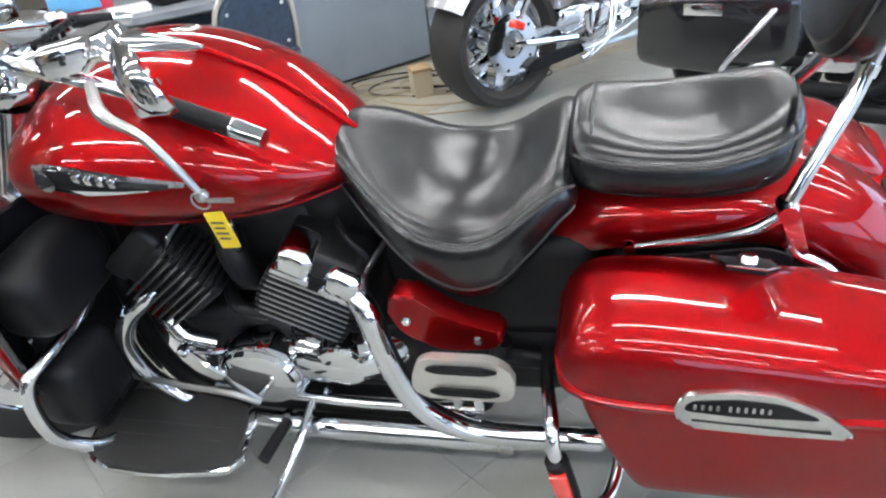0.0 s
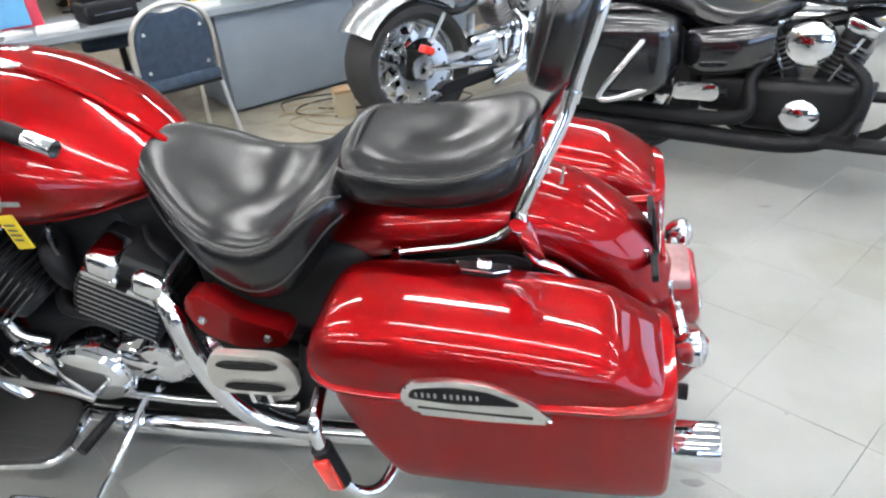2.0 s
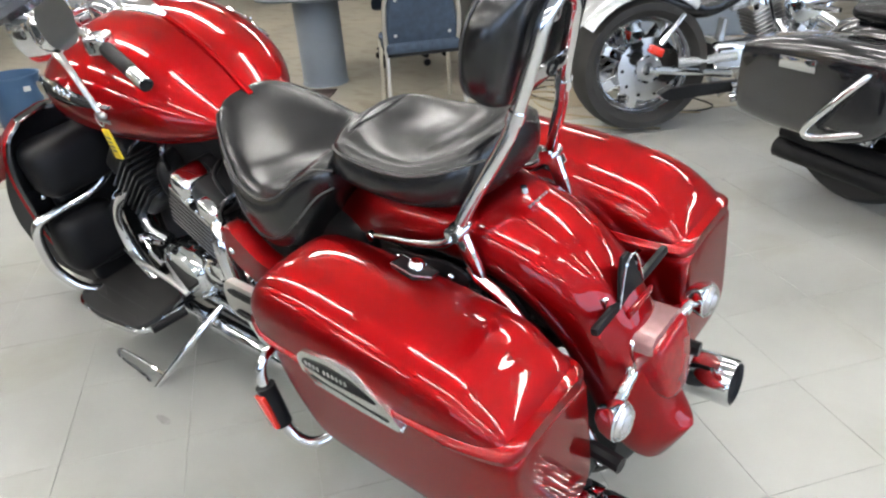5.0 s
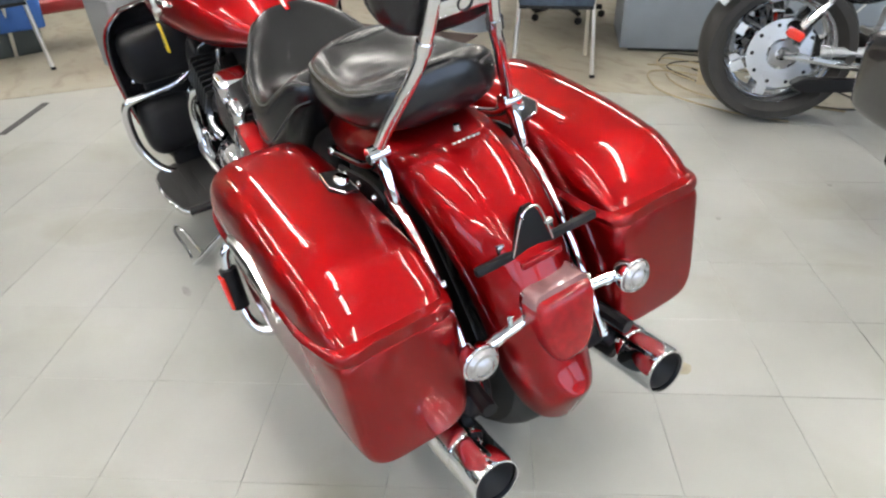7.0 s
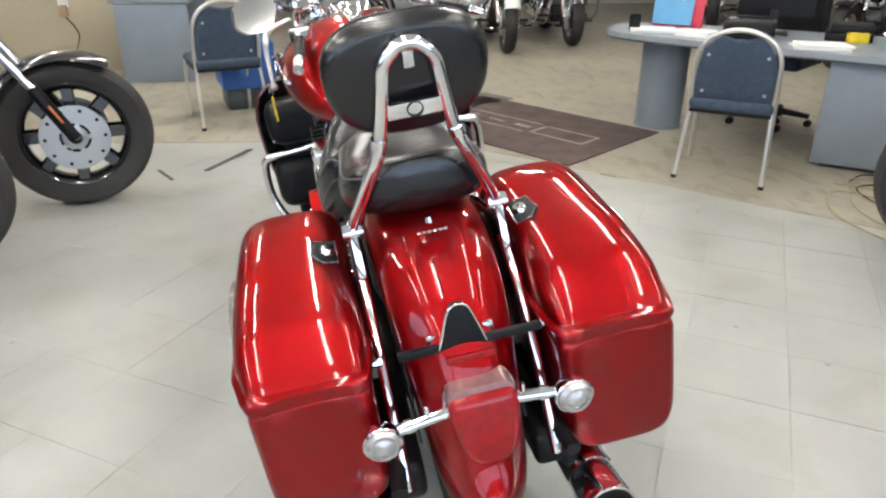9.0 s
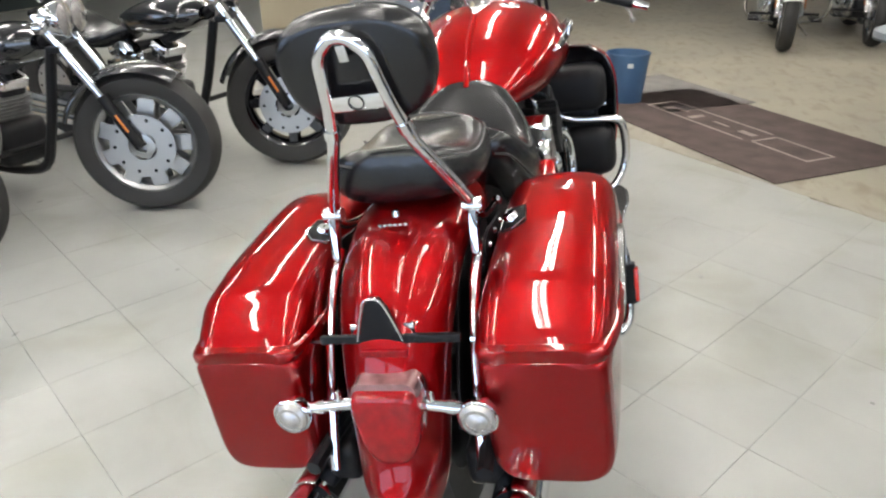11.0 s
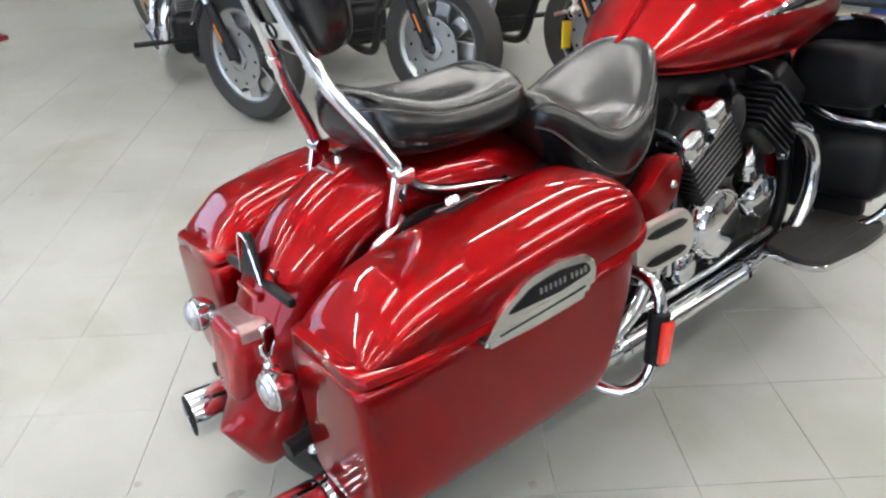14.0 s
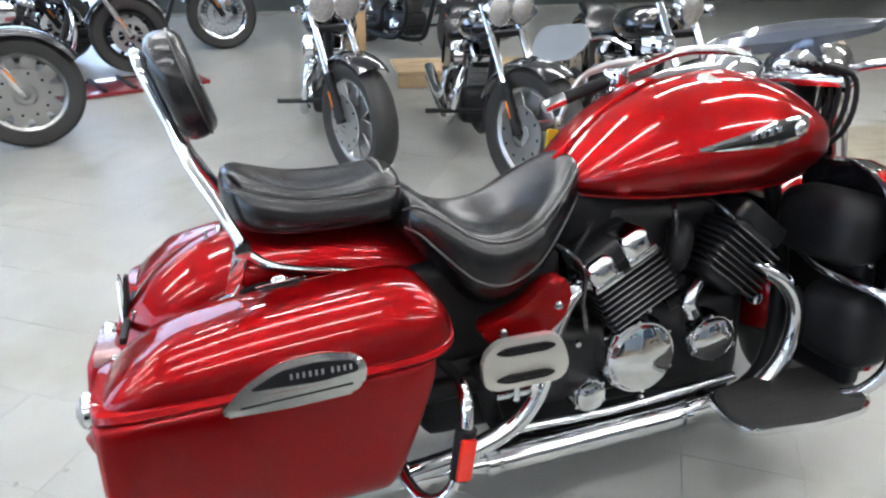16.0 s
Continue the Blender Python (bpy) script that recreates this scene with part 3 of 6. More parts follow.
# frame, swing arm, wheels
def wheel_parts(parent, cx, cz, r, width, rim_r, spokes, rim_mat, xf=None, tyre_label="black rubber tyre", slots=False, rotor=True):
    h = width / 2
    prof = [(rim_r, -h * 0.72), (rim_r + (r - rim_r) * 0.35, -h * 0.98), (rim_r + (r - rim_r) * 0.7, -h), (r - 0.016, -h * 0.72), (r - 0.004, -h * 0.38), (r, 0),
            (r - 0.004, h * 0.38), (r - 0.016, h * 0.72), (rim_r + (r - rim_r) * 0.7, h), (rim_r + (r - rim_r) * 0.35, h * 0.98), (rim_r, h * 0.72)]
    ty = part("tyre", lathe(prof, (cx, 0, cz), "y", 48, closed=True), RUBBER, parent, tyre_label, xf)
    rp = [(rim_r + 0.004, -h * 0.76), (rim_r + 0.012, -h * 0.72), (rim_r - 0.012, -h * 0.6), (rim_r - 0.03, -h * 0.3), (rim_r - 0.03, h * 0.3), (rim_r - 0.012, h * 0.6), (rim_r + 0.012, h * 0.72), (rim_r + 0.004, h * 0.76)]
    part("rim", lathe(rp, (cx, 0, cz), "y", 48, closed=True), rim_mat, ty, "", xf)
    part("hub", lathe([(0.0, -h * 0.8), (0.03, -h * 0.8), (0.045, -h * 0.6), (0.038, 0), (0.045, h * 0.6), (0.03, h * 0.8), (0.0, h * 0.8)], (cx, 0, cz), "y", 24), rim_mat, ty, "", xf)
    for k in range(spokes):
        a = 2 * math.pi * k / spokes
        L = rim_r - 0.055
        wd = (0.078 if rim_mat == STEEL else 0.05) if slots else (0.028 if spokes < 12 else 0.007)
        m = Matrix.Translation((cx, 0, cz)) @ Matrix.Rotation(-a, 4, "Y")
        for sd in ((-1, 1) if slots else (0,)):
            b = box(L, 0.012 if slots else 0.03 if spokes < 12 else 0.007, wd, (0.035 + L / 2, sd * h * 0.5, 0), 0.003, seg=1)
            part("spoke", b, rim_mat, ty, "", (xf or Matrix()) @ m)
    if rotor:
        inner = 0.066 if slots else 0.098
        for sd in (-1, 1):
            part("brake_disc", lathe([(inner, sd * (h + 0.012)), (0.148, sd * (h + 0.012)), (0.148, sd * (h + 0.017)), (inner, sd * (h + 0.017))], (cx, 0, cz), "y", 36, closed=True), CHROME if rim_mat == CHROME else STEEL, ty, "drilled steel brake disc", xf)
            for k in range(10 if slots else 0):
                a = 2 * math.pi * k / 10
                part("disc_hole", lathe([(0.0, sd * 0.0005), (0.0085, 0.0), (0.0085, -sd * 0.002)], (cx + 0.125 * math.cos(a), sd * (h + 0.0175), cz + 0.125 * math.sin(a)), "y", 10), BLACK, ty, "", xf)
            for k in range(5):
                m5 = Matrix.Translation((cx, sd * (h + 0.013), cz)) @ Matrix.Rotation(2 * math.pi * k / 5, 4, "Y")
                part("disc_arm", box(0.055, 0.005, 0.022, (0.075, 0, 0), 0.002, seg=1), STEEL, ty, "", (xf or Matrix()) @ m5)
            part("disc_carrier", lathe([(0.03, sd * (h + 0.008)), (0.055, sd * (h + 0.010)), (0.055, sd * (h + 0.016)), (0.03, sd * (h + 0.02))], (cx, 0, cz), "y", 24, closed=True), STEEL, ty, "", xf)
    return ty


# rim and spokes coloured black to stand for shade between the bags
wheel_parts(BIKE, 0.36, 0.325, 0.325, 0.155, 0.205, 10, ENGINE)
for s in (-1, 1):
    part("swing_arm", tube([(-0.25, s * 0.13, 0.36), (0.0, s * 0.13, 0.34), (0.37, s * 0.12, 0.325)], 0.026, 10), BLACK, BIKE)
    # black sheet added to draw the shade between fender and bag
    part("inner_guard", plate([(0.12, 0.40), (0.12, 0.62), (0.44, 0.62), (0.55, 0.46), (0.60, 0.36), (0.30, 0.34)], 0.006, "xz", s * 0.108, 0.001), BLACK, BIKE, "added black sheet for the shade between fender and bag")
    part("bag_bracket", box(0.26, 0.020, 0.035, (0.30, s * 0.155, 0.615), 0.008), BLACK, BIKE)
    # added black panel fills the gap between muffler and wheel
    part("gap_panel", box(0.34, 0.075, 0.09, (0.46, s * 0.150, 0.285), 0.025, seg=3), BLACK, BIKE, "black inner plastic panel beside the rear wheel")
    part("rear_support", tube([(0.30, s * 0.12, 0.36), (0.60, s * 0.16, 0.345), (0.70, s * 0.17, 0.34)], 0.016, 8), BLACK, BIKE)
    part("frame_rail", tube([(-0.90, s * 0.10, 0.85), (-0.98, s * 0.12, 0.5), (-0.92, s * 0.14, 0.20), (-0.6, s * 0.15, 0.155), (-0.2, s * 0.15, 0.17), (-0.10, s * 0.14, 0.40)], 0.022, 10), BLACK, BIKE)
    # chrome tube along the bag's inner side
    part("bag_rail", tube([(0.400, s * 0.148, 0.672), (0.415, s * 0.150, 0.650), (0.462, s * 0.150, 0.622), (0.520, s * 0.150, 0.555), (0.580, s * 0.151, 0.450), (0.632, s * 0.152, 0.335), (0.648, s * 0.152, 0.295)], 0.0115, 12), CHROME, BIKE, "chrome bag rail")
    part("rail_spacer", tube([(0.565, s * 0.15, 0.545), (0.565, s * 0.185, 0.545)], 0.008, 8), CHROME, BIKE)

# backrest: chrome hoop, side arms and pad
hoop = [(0.385, -0.150, 0.742), (0.412, -0.128, 0.80), (0.458, -0.090, 0.885), (0.474, -0.074, 0.925), (0.494, -0.060, 0.985), (0.512, -0.052, 1.035), (0.526, -0.044, 1.078), (0.534, -0.022, 1.104), (0.537, 0, 1.112)]
hoop = hoop + [(x, -y, z) for x, y, z in hoop[-2::-1]]
back = part("backrest_hoop", tube(hoop, 0.0125, 14, 6), CHROME, BIKE, "bent chrome backrest hoop")
for s in (-1, 1):
    part("collar", tube([(0.4755, s * 0.0735, 0.929), (0.4815, s * 0.069, 0.947)], 0.0155, 14, bend=False), CHROME, back)
    part("foot", lathe([(0.0, -0.02), (0.016, -0.02), (0.019, 0.0), (0.016, 0.02), (0.0, 0.02)], (0.388, s * 0.150, 0.744), "y", 16), CHROME, back)
    part("clamp", box(0.030, 0.016, 0.10, (0.404, s * 0.150, 0.700), 0.006, turned(0, 0, 0, -18, "Y")), CHROME, back, "chrome docking clamp")
    part("arm", tube([(0.388, s * 0.150, 0.738), (0.345, s * 0.152, 0.705), (0.28, s * 0.152, 0.685), (0.20, s * 0.151, 0.672), (0.145, s * 0.150, 0.662)], [0.012, 0.011, 0.009, 0.008, 0.006], 10), CHROME, back, "chrome side arm")
    part("arm_tip", lathe([(0, -0.013), (0.010, -0.009), (0.013, 0), (0.010, 0.009), (0, 0.013)], (0.150, s * 0.150, 0.662), "y", 14), CHROME, back)
    part("bracket", plate(rounded([(0.20, 0.655), (0.36, 0.675), (0.41, 0.66), (0.40, 0.62), (0.30, 0.625), (0.21, 0.638)], 0.02), 0.006, "xz", s * 0.163, 0.001), BLACK, back)
    for x, z in ((0.235, 0.646), (0.30, 0.650), (0.365, 0.646)):
        part("bolt", lathe([(0, 0.005), (0.005, 0.005), (0.007, 0)] if s > 0 else [(0.007, 0), (0.005, -0.005), (0, -0.005)], (x, s * 0.166, z), "y", 10), CHROME, back)
part("cross_plate", box(0.006, 0.098, 0.030, (0.503, 0, 0.995), 0.003), CHROME, back, "chrome cross plate", turned(0.503, 0, 0.995, 17, "Y"))
part("plate_emblem", lathe([(0.0125, 0.0005), (0.013, 0.003), (0.0145, 0.003), (0.015, 0.0005)], (0.506, 0, 0.995), "x", 20, closed=True), BLACK, back, "", turned(0.508, 0, 0.995, 17, "Y"))
part("tab", box(0.005, 0.018, 0.03, (0.523, 0, 1.083), 0.004), CHROME, back, "", turned(0.523, 0, 1.083, 17, "Y"))
rings = []
for d, sc in ((-0.036, 0.80), (-0.030, 0.90), (-0.018, 0.97), (0.0, 1.0), (0.016, 0.985), (0.028, 0.93), (0.033, 0.84)):
    ring = []
    for k in range(44):
        a = 2 * math.pi * k / 44
        y = 0.146 * sc * power(math.cos(a), 0.72)
        z = 0.108 * sc * power(math.sin(a), 0.8)
        y *= 1 + 0.05 * z / 0.1
        ring.append((d, y, z))
    rings.append(ring)
padm = Matrix.Translation((0.462, 0, 1.05)) @ Matrix.Rotation(radians(17), 4, "Y")
pad = part("backrest_pad", loft(rings), LEATHER, BIKE, "black leather backrest pad", padm)
part("piping", tube([(x, y * 1.003, z * 1.003) for x, y, z in rings[2] + rings[2][:1]], 0.0022, 6, 1), PIPING, pad, "", padm)

# tail light, indicators, plate bracket
TAIL = rounded([(-0.060, 0.542), (0.060, 0.542), (0.067, 0.512), (0.055, 0.43), (0.030, 0.390), (-0.030, 0.390), (-0.055, 0.43), (-0.067, 0.512)], 0.022, 5)


def tail_ring(x, k, dy=0.010):
    return [(x - 0.004 - 0.10 * (z - 0.48), dy + y * k, 0.454 + (z - 0.47) * k) for y, z in TAIL]


tail = part("tail_light", loft([tail_ring(x, k) for x, k in ((0.668, 0.97), (0.706, 0.985), (0.717, 0.95), (0.724, 0.86), (0.727, 0.70))]), LENS_RED, BIKE, "red tail light lens in a chrome housing")
part("housing", loft([tail_ring(x, k) for x, k in ((0.625, 0.72), (0.632, 0.90), (0.645, 1.03), (0.672, 1.055), (0.676, 1.04), (0.676, 0.98))]), CHROME, tail, "chrome tail light housing")
part("top_hood", loft([[(x - 0.004 - 0.10 * (z - 0.48), 0.010 + y * k, z - 0.016) for y, z in rounded([(-0.060, 0.544), (-0.048, 0.5525), (0.048, 0.5525), (0.060, 0.544), (0.066, 0.520), (-0.066, 0.520)], 0.010, 3)] for x, k in ((0.660, 1.0), (0.700, 1.0), (0.710, 0.97))]), LENS_PINK, tail, "clear upper lens with a pink tinge")
for s in (-1, 1):
    st = part("indicator", lathe([(0, -0.030), (0.018, -0.028), (0.031, -0.014), (0.036, 0.004), (0.0365, 0.012), (0.034, 0.014)], (0.695, s * 0.178, 0.47), "x", 28), CHROME, BIKE, "round chrome indicator with a clear lens")
    part("lens", lathe([(0.0345, 0.010), (0.033, 0.018), (0.026, 0.024), (0.02, 0.024), (0.014, 0.029), (0, 0.030)], (0.695, s * 0.178, 0.47), "x", 28), LENS_CLEAR, st, "clear ribbed lens")
    part("stalk", tube([(0.672, s * 0.045, 0.478), (0.681, s * 0.15, 0.472)], [0.012, 0.012], 14, bend=False), CHROME, st, "chrome stalk")
    part("stalk_ring", tube([(0.678, s * 0.120, 0.474), (0.6795, s * 0.134, 0.473)], 0.0145, 14, bend=False), CHROME, st)
    part("screw", lathe([(0, 0.02), (0.005, 0.018), (0.006, 0)], (0.676, s * 0.09, 0.486), "z", 10), CHROME, st)
brk = part("plate_bracket", join(box(0.014, 0.27, 0.016, (0.628, 0.015, 0.588), 0.004), plate([(-0.043, 0.585), (0.043, 0.585), (0.023, 0.652), (0.010, 0.672), (-0.010, 0.672), (-0.023, 0.652)], 0.008, "yz", 0.632, 0.002)), BLACK, BIKE, "black number plate bracket without a plate", turned(0.63, 0, 0.59, -6, "Y"))
part("edge_trim", tube([(0.637, -0.044, 0.588), (0.637, -0.024, 0.652), (0.637, -0.011, 0.672), (0.637, 0.011, 0.672), (0.637, 0.024, 0.652), (0.637, 0.044, 0.588)], 0.002, 6, 3), CHROME, brk)
part("clip", box(0.012, 0.022, 0.025, (0.612, -0.052, 0.596), 0.003), CHROME, brk, "bright bolt clip")
part("clip", box(0.012, 0.022, 0.025, (0.612, 0.052, 0.60), 0.003), CHROME, brk)
part("reflector", box(0.008, 0.09, 0.015, (0.648, 0.008, 0.569), 0.003), LENS_RED, brk, "red rear reflector")

# exhaust
for s in (-1, 1):
    up = 0.028 if s > 0 else 0.0
    hd = part("front_header", tube([(-0.80, s * 0.15, 0.56), (-0.85, s * 0.20, 0.545), (-0.905, s * 0.225, 0.50), (-0.938, s * 0.232, 0.42), (-0.92, s * 0.232, 0.315), (-0.85, s * 0.230, 0.235), (-0.74, s * 0.226, 0.185 + up), (-0.5, s * 0.222, 0.165 + up), (-0.2, s * 0.220, 0.168 + 0.6 * up), (0.08, s * 0.218, 0.185), (0.22, s * 0.217, 0.195)], 0.023, 14), CHROME, BIKE, "chrome front exhaust pipe")
    part("heat_shield", tube([(-0.60, s * 0.224, 0.168 + up), (-0.12, s * 0.222, 0.170 + 0.5 * up)], 0.030, 14, bend=False), CHROME, hd, "chrome heat shield")
    part("clamp", tube([(-0.63, s * 0.224, 0.168 + up), (-0.61, s * 0.224, 0.168 + up)], 0.034, 14, bend=False), CHROME, hd)
    part("clamp", tube([(-0.11, s * 0.222, 0.170 + 0.5 * up), (-0.085, s * 0.222, 0.170 + 0.5 * up)], 0.034, 14, bend=False), CHROME, hd)
    rear_run = [(-0.40, 0.15, 0.58), (-0.315, 0.185, 0.55), (-0.265, 0.20, 0.48), (-0.245, 0.205, 0.40), (-0.215, 0.21, 0.32), (-0.15, 0.212, 0.255), (-0.03, 0.215, 0.215), (0.10, 0.218, 0.20)]
    rr = part("rear_header", tube(rear_run, 0.024, 14) if s > 0 else tube([(-0.40, s * 0.17, 0.58), (-0.345, s * 0.215, 0.56), (-0.325, s * 0.235, 0.48), (-0.30, s * 0.24, 0.36), (-0.255, s * 0.24, 0.27), (-0.17, s * 0.236, 0.215), (-0.05, s * 0.23, 0.20), (0.10, s * 0.225, 0.20)], 0.026, 14), CHROME, BIKE, "chrome rear exhaust pipe")
    mf = part("muffler", lathe([(0.030, 0.10), (0.040, 0.14), (0.050, 0.22), (0.053, 0.45), (0.053, 0.655), (0.0515, 0.672), (0.0495, 0.676), (0.052, 0.684), (0.0525, 0.760), (0.051, 0.765), (0.046, 0.765), (0.044, 0.73), (0.042, 0.60), (0.0, 0.60)], (0, s * 0.214, 0.205), "x", 28), CHROME, BIKE, "long round chrome muffler", turned(0.1, 0, 0.20, -2.4, "Y"))
    # plain black disc and lining inside the muffler tip
    part("bore", lathe([(0.0, 0.70), (0.0435, 0.70), (0.0435, 0.756), (0.0, 0.70)], (0, s * 0.214, 0.205), "x", 24), BLACK, mf, "black muffler bore", turned(0.1, 0, 0.20, -2.4, "Y"))

# engine
part("crankcase", join(box(0.52, 0.30, 0.26, (-0.60, 0, 0.34), 0.05, seg=3), box(0.34, 0.34, 0.20, (-0.36, 0, 0.36), 0.04, seg=3), box(0.60, 0.26, 0.10, (-0.55, 0, 0.20), 0.03)), ENGINE, BIKE, "black engine case")
part("engine_core", box(0.40, 0.22, 0.28, (-0.64, 0, 0.60), 0.06, seg=3), ENGINE, BIKE)
part("airbox", box(0.46, 0.20, 0.16, (-0.55, 0, 0.70), 0.05, seg=3), BLACK, BIKE)
part("under_seat_box", box(0.42, 0.26, 0.26, (-0.12, 0, 0.52), 0.05, seg=3), BLACK, BIKE)
part("gearbox", box(0.30, 0.24, 0.22, (-0.12, 0, 0.31), 0.05, seg=3), ENGINE, BIKE)
for s in (-1, 1):
    for nm, cx, cz, tilt in (("rear_cylinder", -0.475, 0.545, 28), ("front_cylinder", -0.770, 0.575, -38)):
        base = Matrix.Translation((cx, s * 0.135, cz)) @ Matrix.Rotation(radians(tilt), 4, "Y")
        cyl = part(nm, box(0.15, 0.13, 0.20, (0, 0, 0.02), 0.03, seg=3), ENGINE, BIKE, "finned black cylinder", base)
        for k in range(8):
            w = 0.19 + 0.012 * math.sin(k * 0.5)
            part("fin", box(w, 0.150, 0.006, (0, s * 0.008, -0.055 + 0.0165 * k), 0.002, seg=1), ENGINE, cyl, "", base)
            part("fin_edge", box(w - 0.02, 0.003, 0.0035, (0, s * 0.0835, -0.055 + 0.0165 * k), 0.0008, seg=1), FIN, cyl, "", base)
        part("head", box(0.17, 0.13, 0.06, (0, s * 0.002, 0.105), 0.02, seg=3), ENGINE, cyl, "", base)
        if nm == "rear_cylinder":
            for dx, dz in ((-0.045, 0.105), (0.055, 0.097)):
                c = part("head_cover", box(0.076, 0.100, 0.066, (dx, s * 0.040, dz), 0.026, seg=5), CHROME, cyl, "bright chrome head cover", base)
                part("cover_step", box(0.080, 0.104, 0.018, (dx, s * 0.036, dz - 0.028), 0.006), CHROME, c, "", base)
    part("plug_lead", tube([(-0.40, s * 0.12, 0.70), (-0.36, s * 0.17, 0.69), (-0.33, s * 0.17, 0.64), (-0.37, s * 0.15, 0.60)], 0.006, 8), BLACK, BIKE)
    part("stud_cap", lathe([(0, 0.016), (0.014, 0.013), (0.018, 0.004), (0.018, -0.01)] if s > 0 else [(0.018, 0.01), (0.018, -0.004), (0.014, -0.013), (0, -0.016)], (-0.842, s * 0.187, 0.462), "y", 16), CHROME, BIKE, "chrome cap")


def cover(name, x, z, r, y, depth, sy, label, squash=1.0):
    pr = [(0, depth), (r * 0.55, depth * 0.97), (r * 0.80, depth * 0.86), (r * 0.86, depth * 0.70), (r * 0.90, depth * 0.70), (r * 0.95, depth * 0.55), (r, depth * 0.25), (r * 1.02, 0), (r * 1.0, -0.03)]
    bm = lathe([(a, b * sy) for a, b in pr], (x, sy * y, z), "y", 40)
    m = Matrix.Translation((x, 0, z)) @ Matrix.Scale(squash, 4, (0, 0, 1)) @ Matrix.Translation((-x, 0, -z))
    ob = part(name, bm, CHROME, BIKE, label, m)
    for k in range(6):
        a = 2 * math.pi * (k + 0.4) / 6
        part("bolt", lathe([(0, 0.006 * sy), (0.005, 0.005 * sy), (0.006, 0)], (x + 0.93 * r * math.cos(a), sy * (y + depth * 0.6), z + squash * 0.93 * r * math.sin(a)), "y", 8), CHROME, ob)
    return ob


cover("engine_cover", -0.640, 0.335, 0.112, 0.175, 0.07, -1, "oval polished chrome engine cover", 0.86)
cover("engine_cover", -0.440, 0.375, 0.068, 0.175, 0.055, -1, "small chrome gear cover", 0.95)
part("gear_case", loft([[(x, -0.15 - d * math.cos(a), z + h * math.sin(a)) for a in np.linspace(-1.57, 1.57, 13)] for x, z, d, h in ((-0.56, 0.355, 0.03, 0.085), (-0.54, 0.358, 0.072, 0.080), (-0.47, 0.366, 0.086, 0.070), (-0.39, 0.374, 0.078, 0.062), (-0.33, 0.378, 0.055, 0.052), (-0.30, 0.380, 0.02, 0.04))]), CHROME, BIKE, "tapered chrome gear case")
lk = part("shift_linkage", tube([(-0.79, -0.235, 0.425), (-0.74, -0.25, 0.395), (-0.705, -0.25, 0.365)], 0.008, 8), CHROME, BIKE, "chrome shift linkage")
part("linkage_arm", tube([(-0.79, -0.235, 0.425), (-0.72, -0.245, 0.435), (-0.69, -0.235, 0.43)], 0.007, 8), CHROME, lk)
part("linkage_joint", lathe([(0, -0.016), (0.012, -0.012), (0.015, 0), (0.012, 0.012), (0, 0.016)], (-0.79, -0.238, 0.425), "y", 14), CHROME, lk)
for s in (-1, 1):
    for x, y, z in ((-0.68, 0.155, 0.50), (-0.60, 0.155, 0.475), (-0.545, 0.155, 0.465), (-0.80, 0.165, 0.335), (-0.34, 0.175, 0.42), (-0.52, 0.18, 0.245)):
        part("case_bolt", lathe([(0, s * 0.012), (0.007, s * 0.011), (0.010, s * 0.004), (0.010, -s * 0.01)], (x, s * y, z), "y", 12), CHROME, BIKE, "small chrome bolt")
    part("fuel_hose", tube([(-0.62, s * 0.10, 0.76), (-0.60, s * 0.165, 0.70), (-0.62, s * 0.15, 0.60), (-0.66, s * 0.13, 0.54)], 0.008, 8), GLOSS, BIKE, "black hose")
    part("plug_wire", tube([(-0.70, s * 0.09, 0.74), (-0.735, s * 0.18, 0.70), (-0.76, s * 0.19, 0.645), (-0.77, s * 0.16, 0.61)], 0.006, 8), GLOSS, BIKE, "black plug wire")
    part("wire_loom", tube([(-0.30, s * 0.13, 0.66), (-0.335, s * 0.20, 0.62), (-0.345, s * 0.19, 0.52), (-0.37, s * 0.17, 0.44)], 0.007, 8), GLOSS, BIKE, "black wiring loom")
    part("air_duct", tube([(-0.655, s * 0.09, 0.66), (-0.63, s * 0.15, 0.645), (-0.61, s * 0.16, 0.585), (-0.60, s * 0.12, 0.545)], [0.028, 0.032, 0.030, 0.026], 14), BLACK, BIKE, "black intake duct")
part("water_neck", tube([(-0.74, -0.19, 0.40), (-0.80, -0.20, 0.43), (-0.83, -0.19, 0.47)], 0.022, 12), CHROME, BIKE, "chrome water pipe neck")
cover("engine_cover", -0.490, 0.375, 0.100, 0.180, 0.06, 1, "round polished chrome clutch cover")
cover("engine_cover", -0.700, 0.385, 0.072, 0.175, 0.055, 1, "chrome water pump cover", 0.9)
cover("engine_cover", -0.355, 0.300, 0.045, 0.185, 0.05, 1, "small chrome pump cover")
part("water_neck", tube([(-0.64, 0.20, 0.46), (-0.62, 0.21, 0.50), (-0.66, 0.19, 0.53)], [0.024, 0.020, 0.016], 12), CHROME, BIKE, "chrome water pipe neck")
for s in (-1, 1):
    part("coolant_hose", tube([(-0.70, s * 0.12, 0.52), (-0.66, s * 0.17, 0.50), (-0.60, s * 0.16, 0.47)], 0.016, 10), BLACK, BIKE)
    part("lower_tube", tube([(-0.80, s * 0.19, 0.25), (-0.45, s * 0.20, 0.235), (-0.15, s * 0.20, 0.24)], 0.012, 10), CHROME, BIKE, "thin chrome tube")

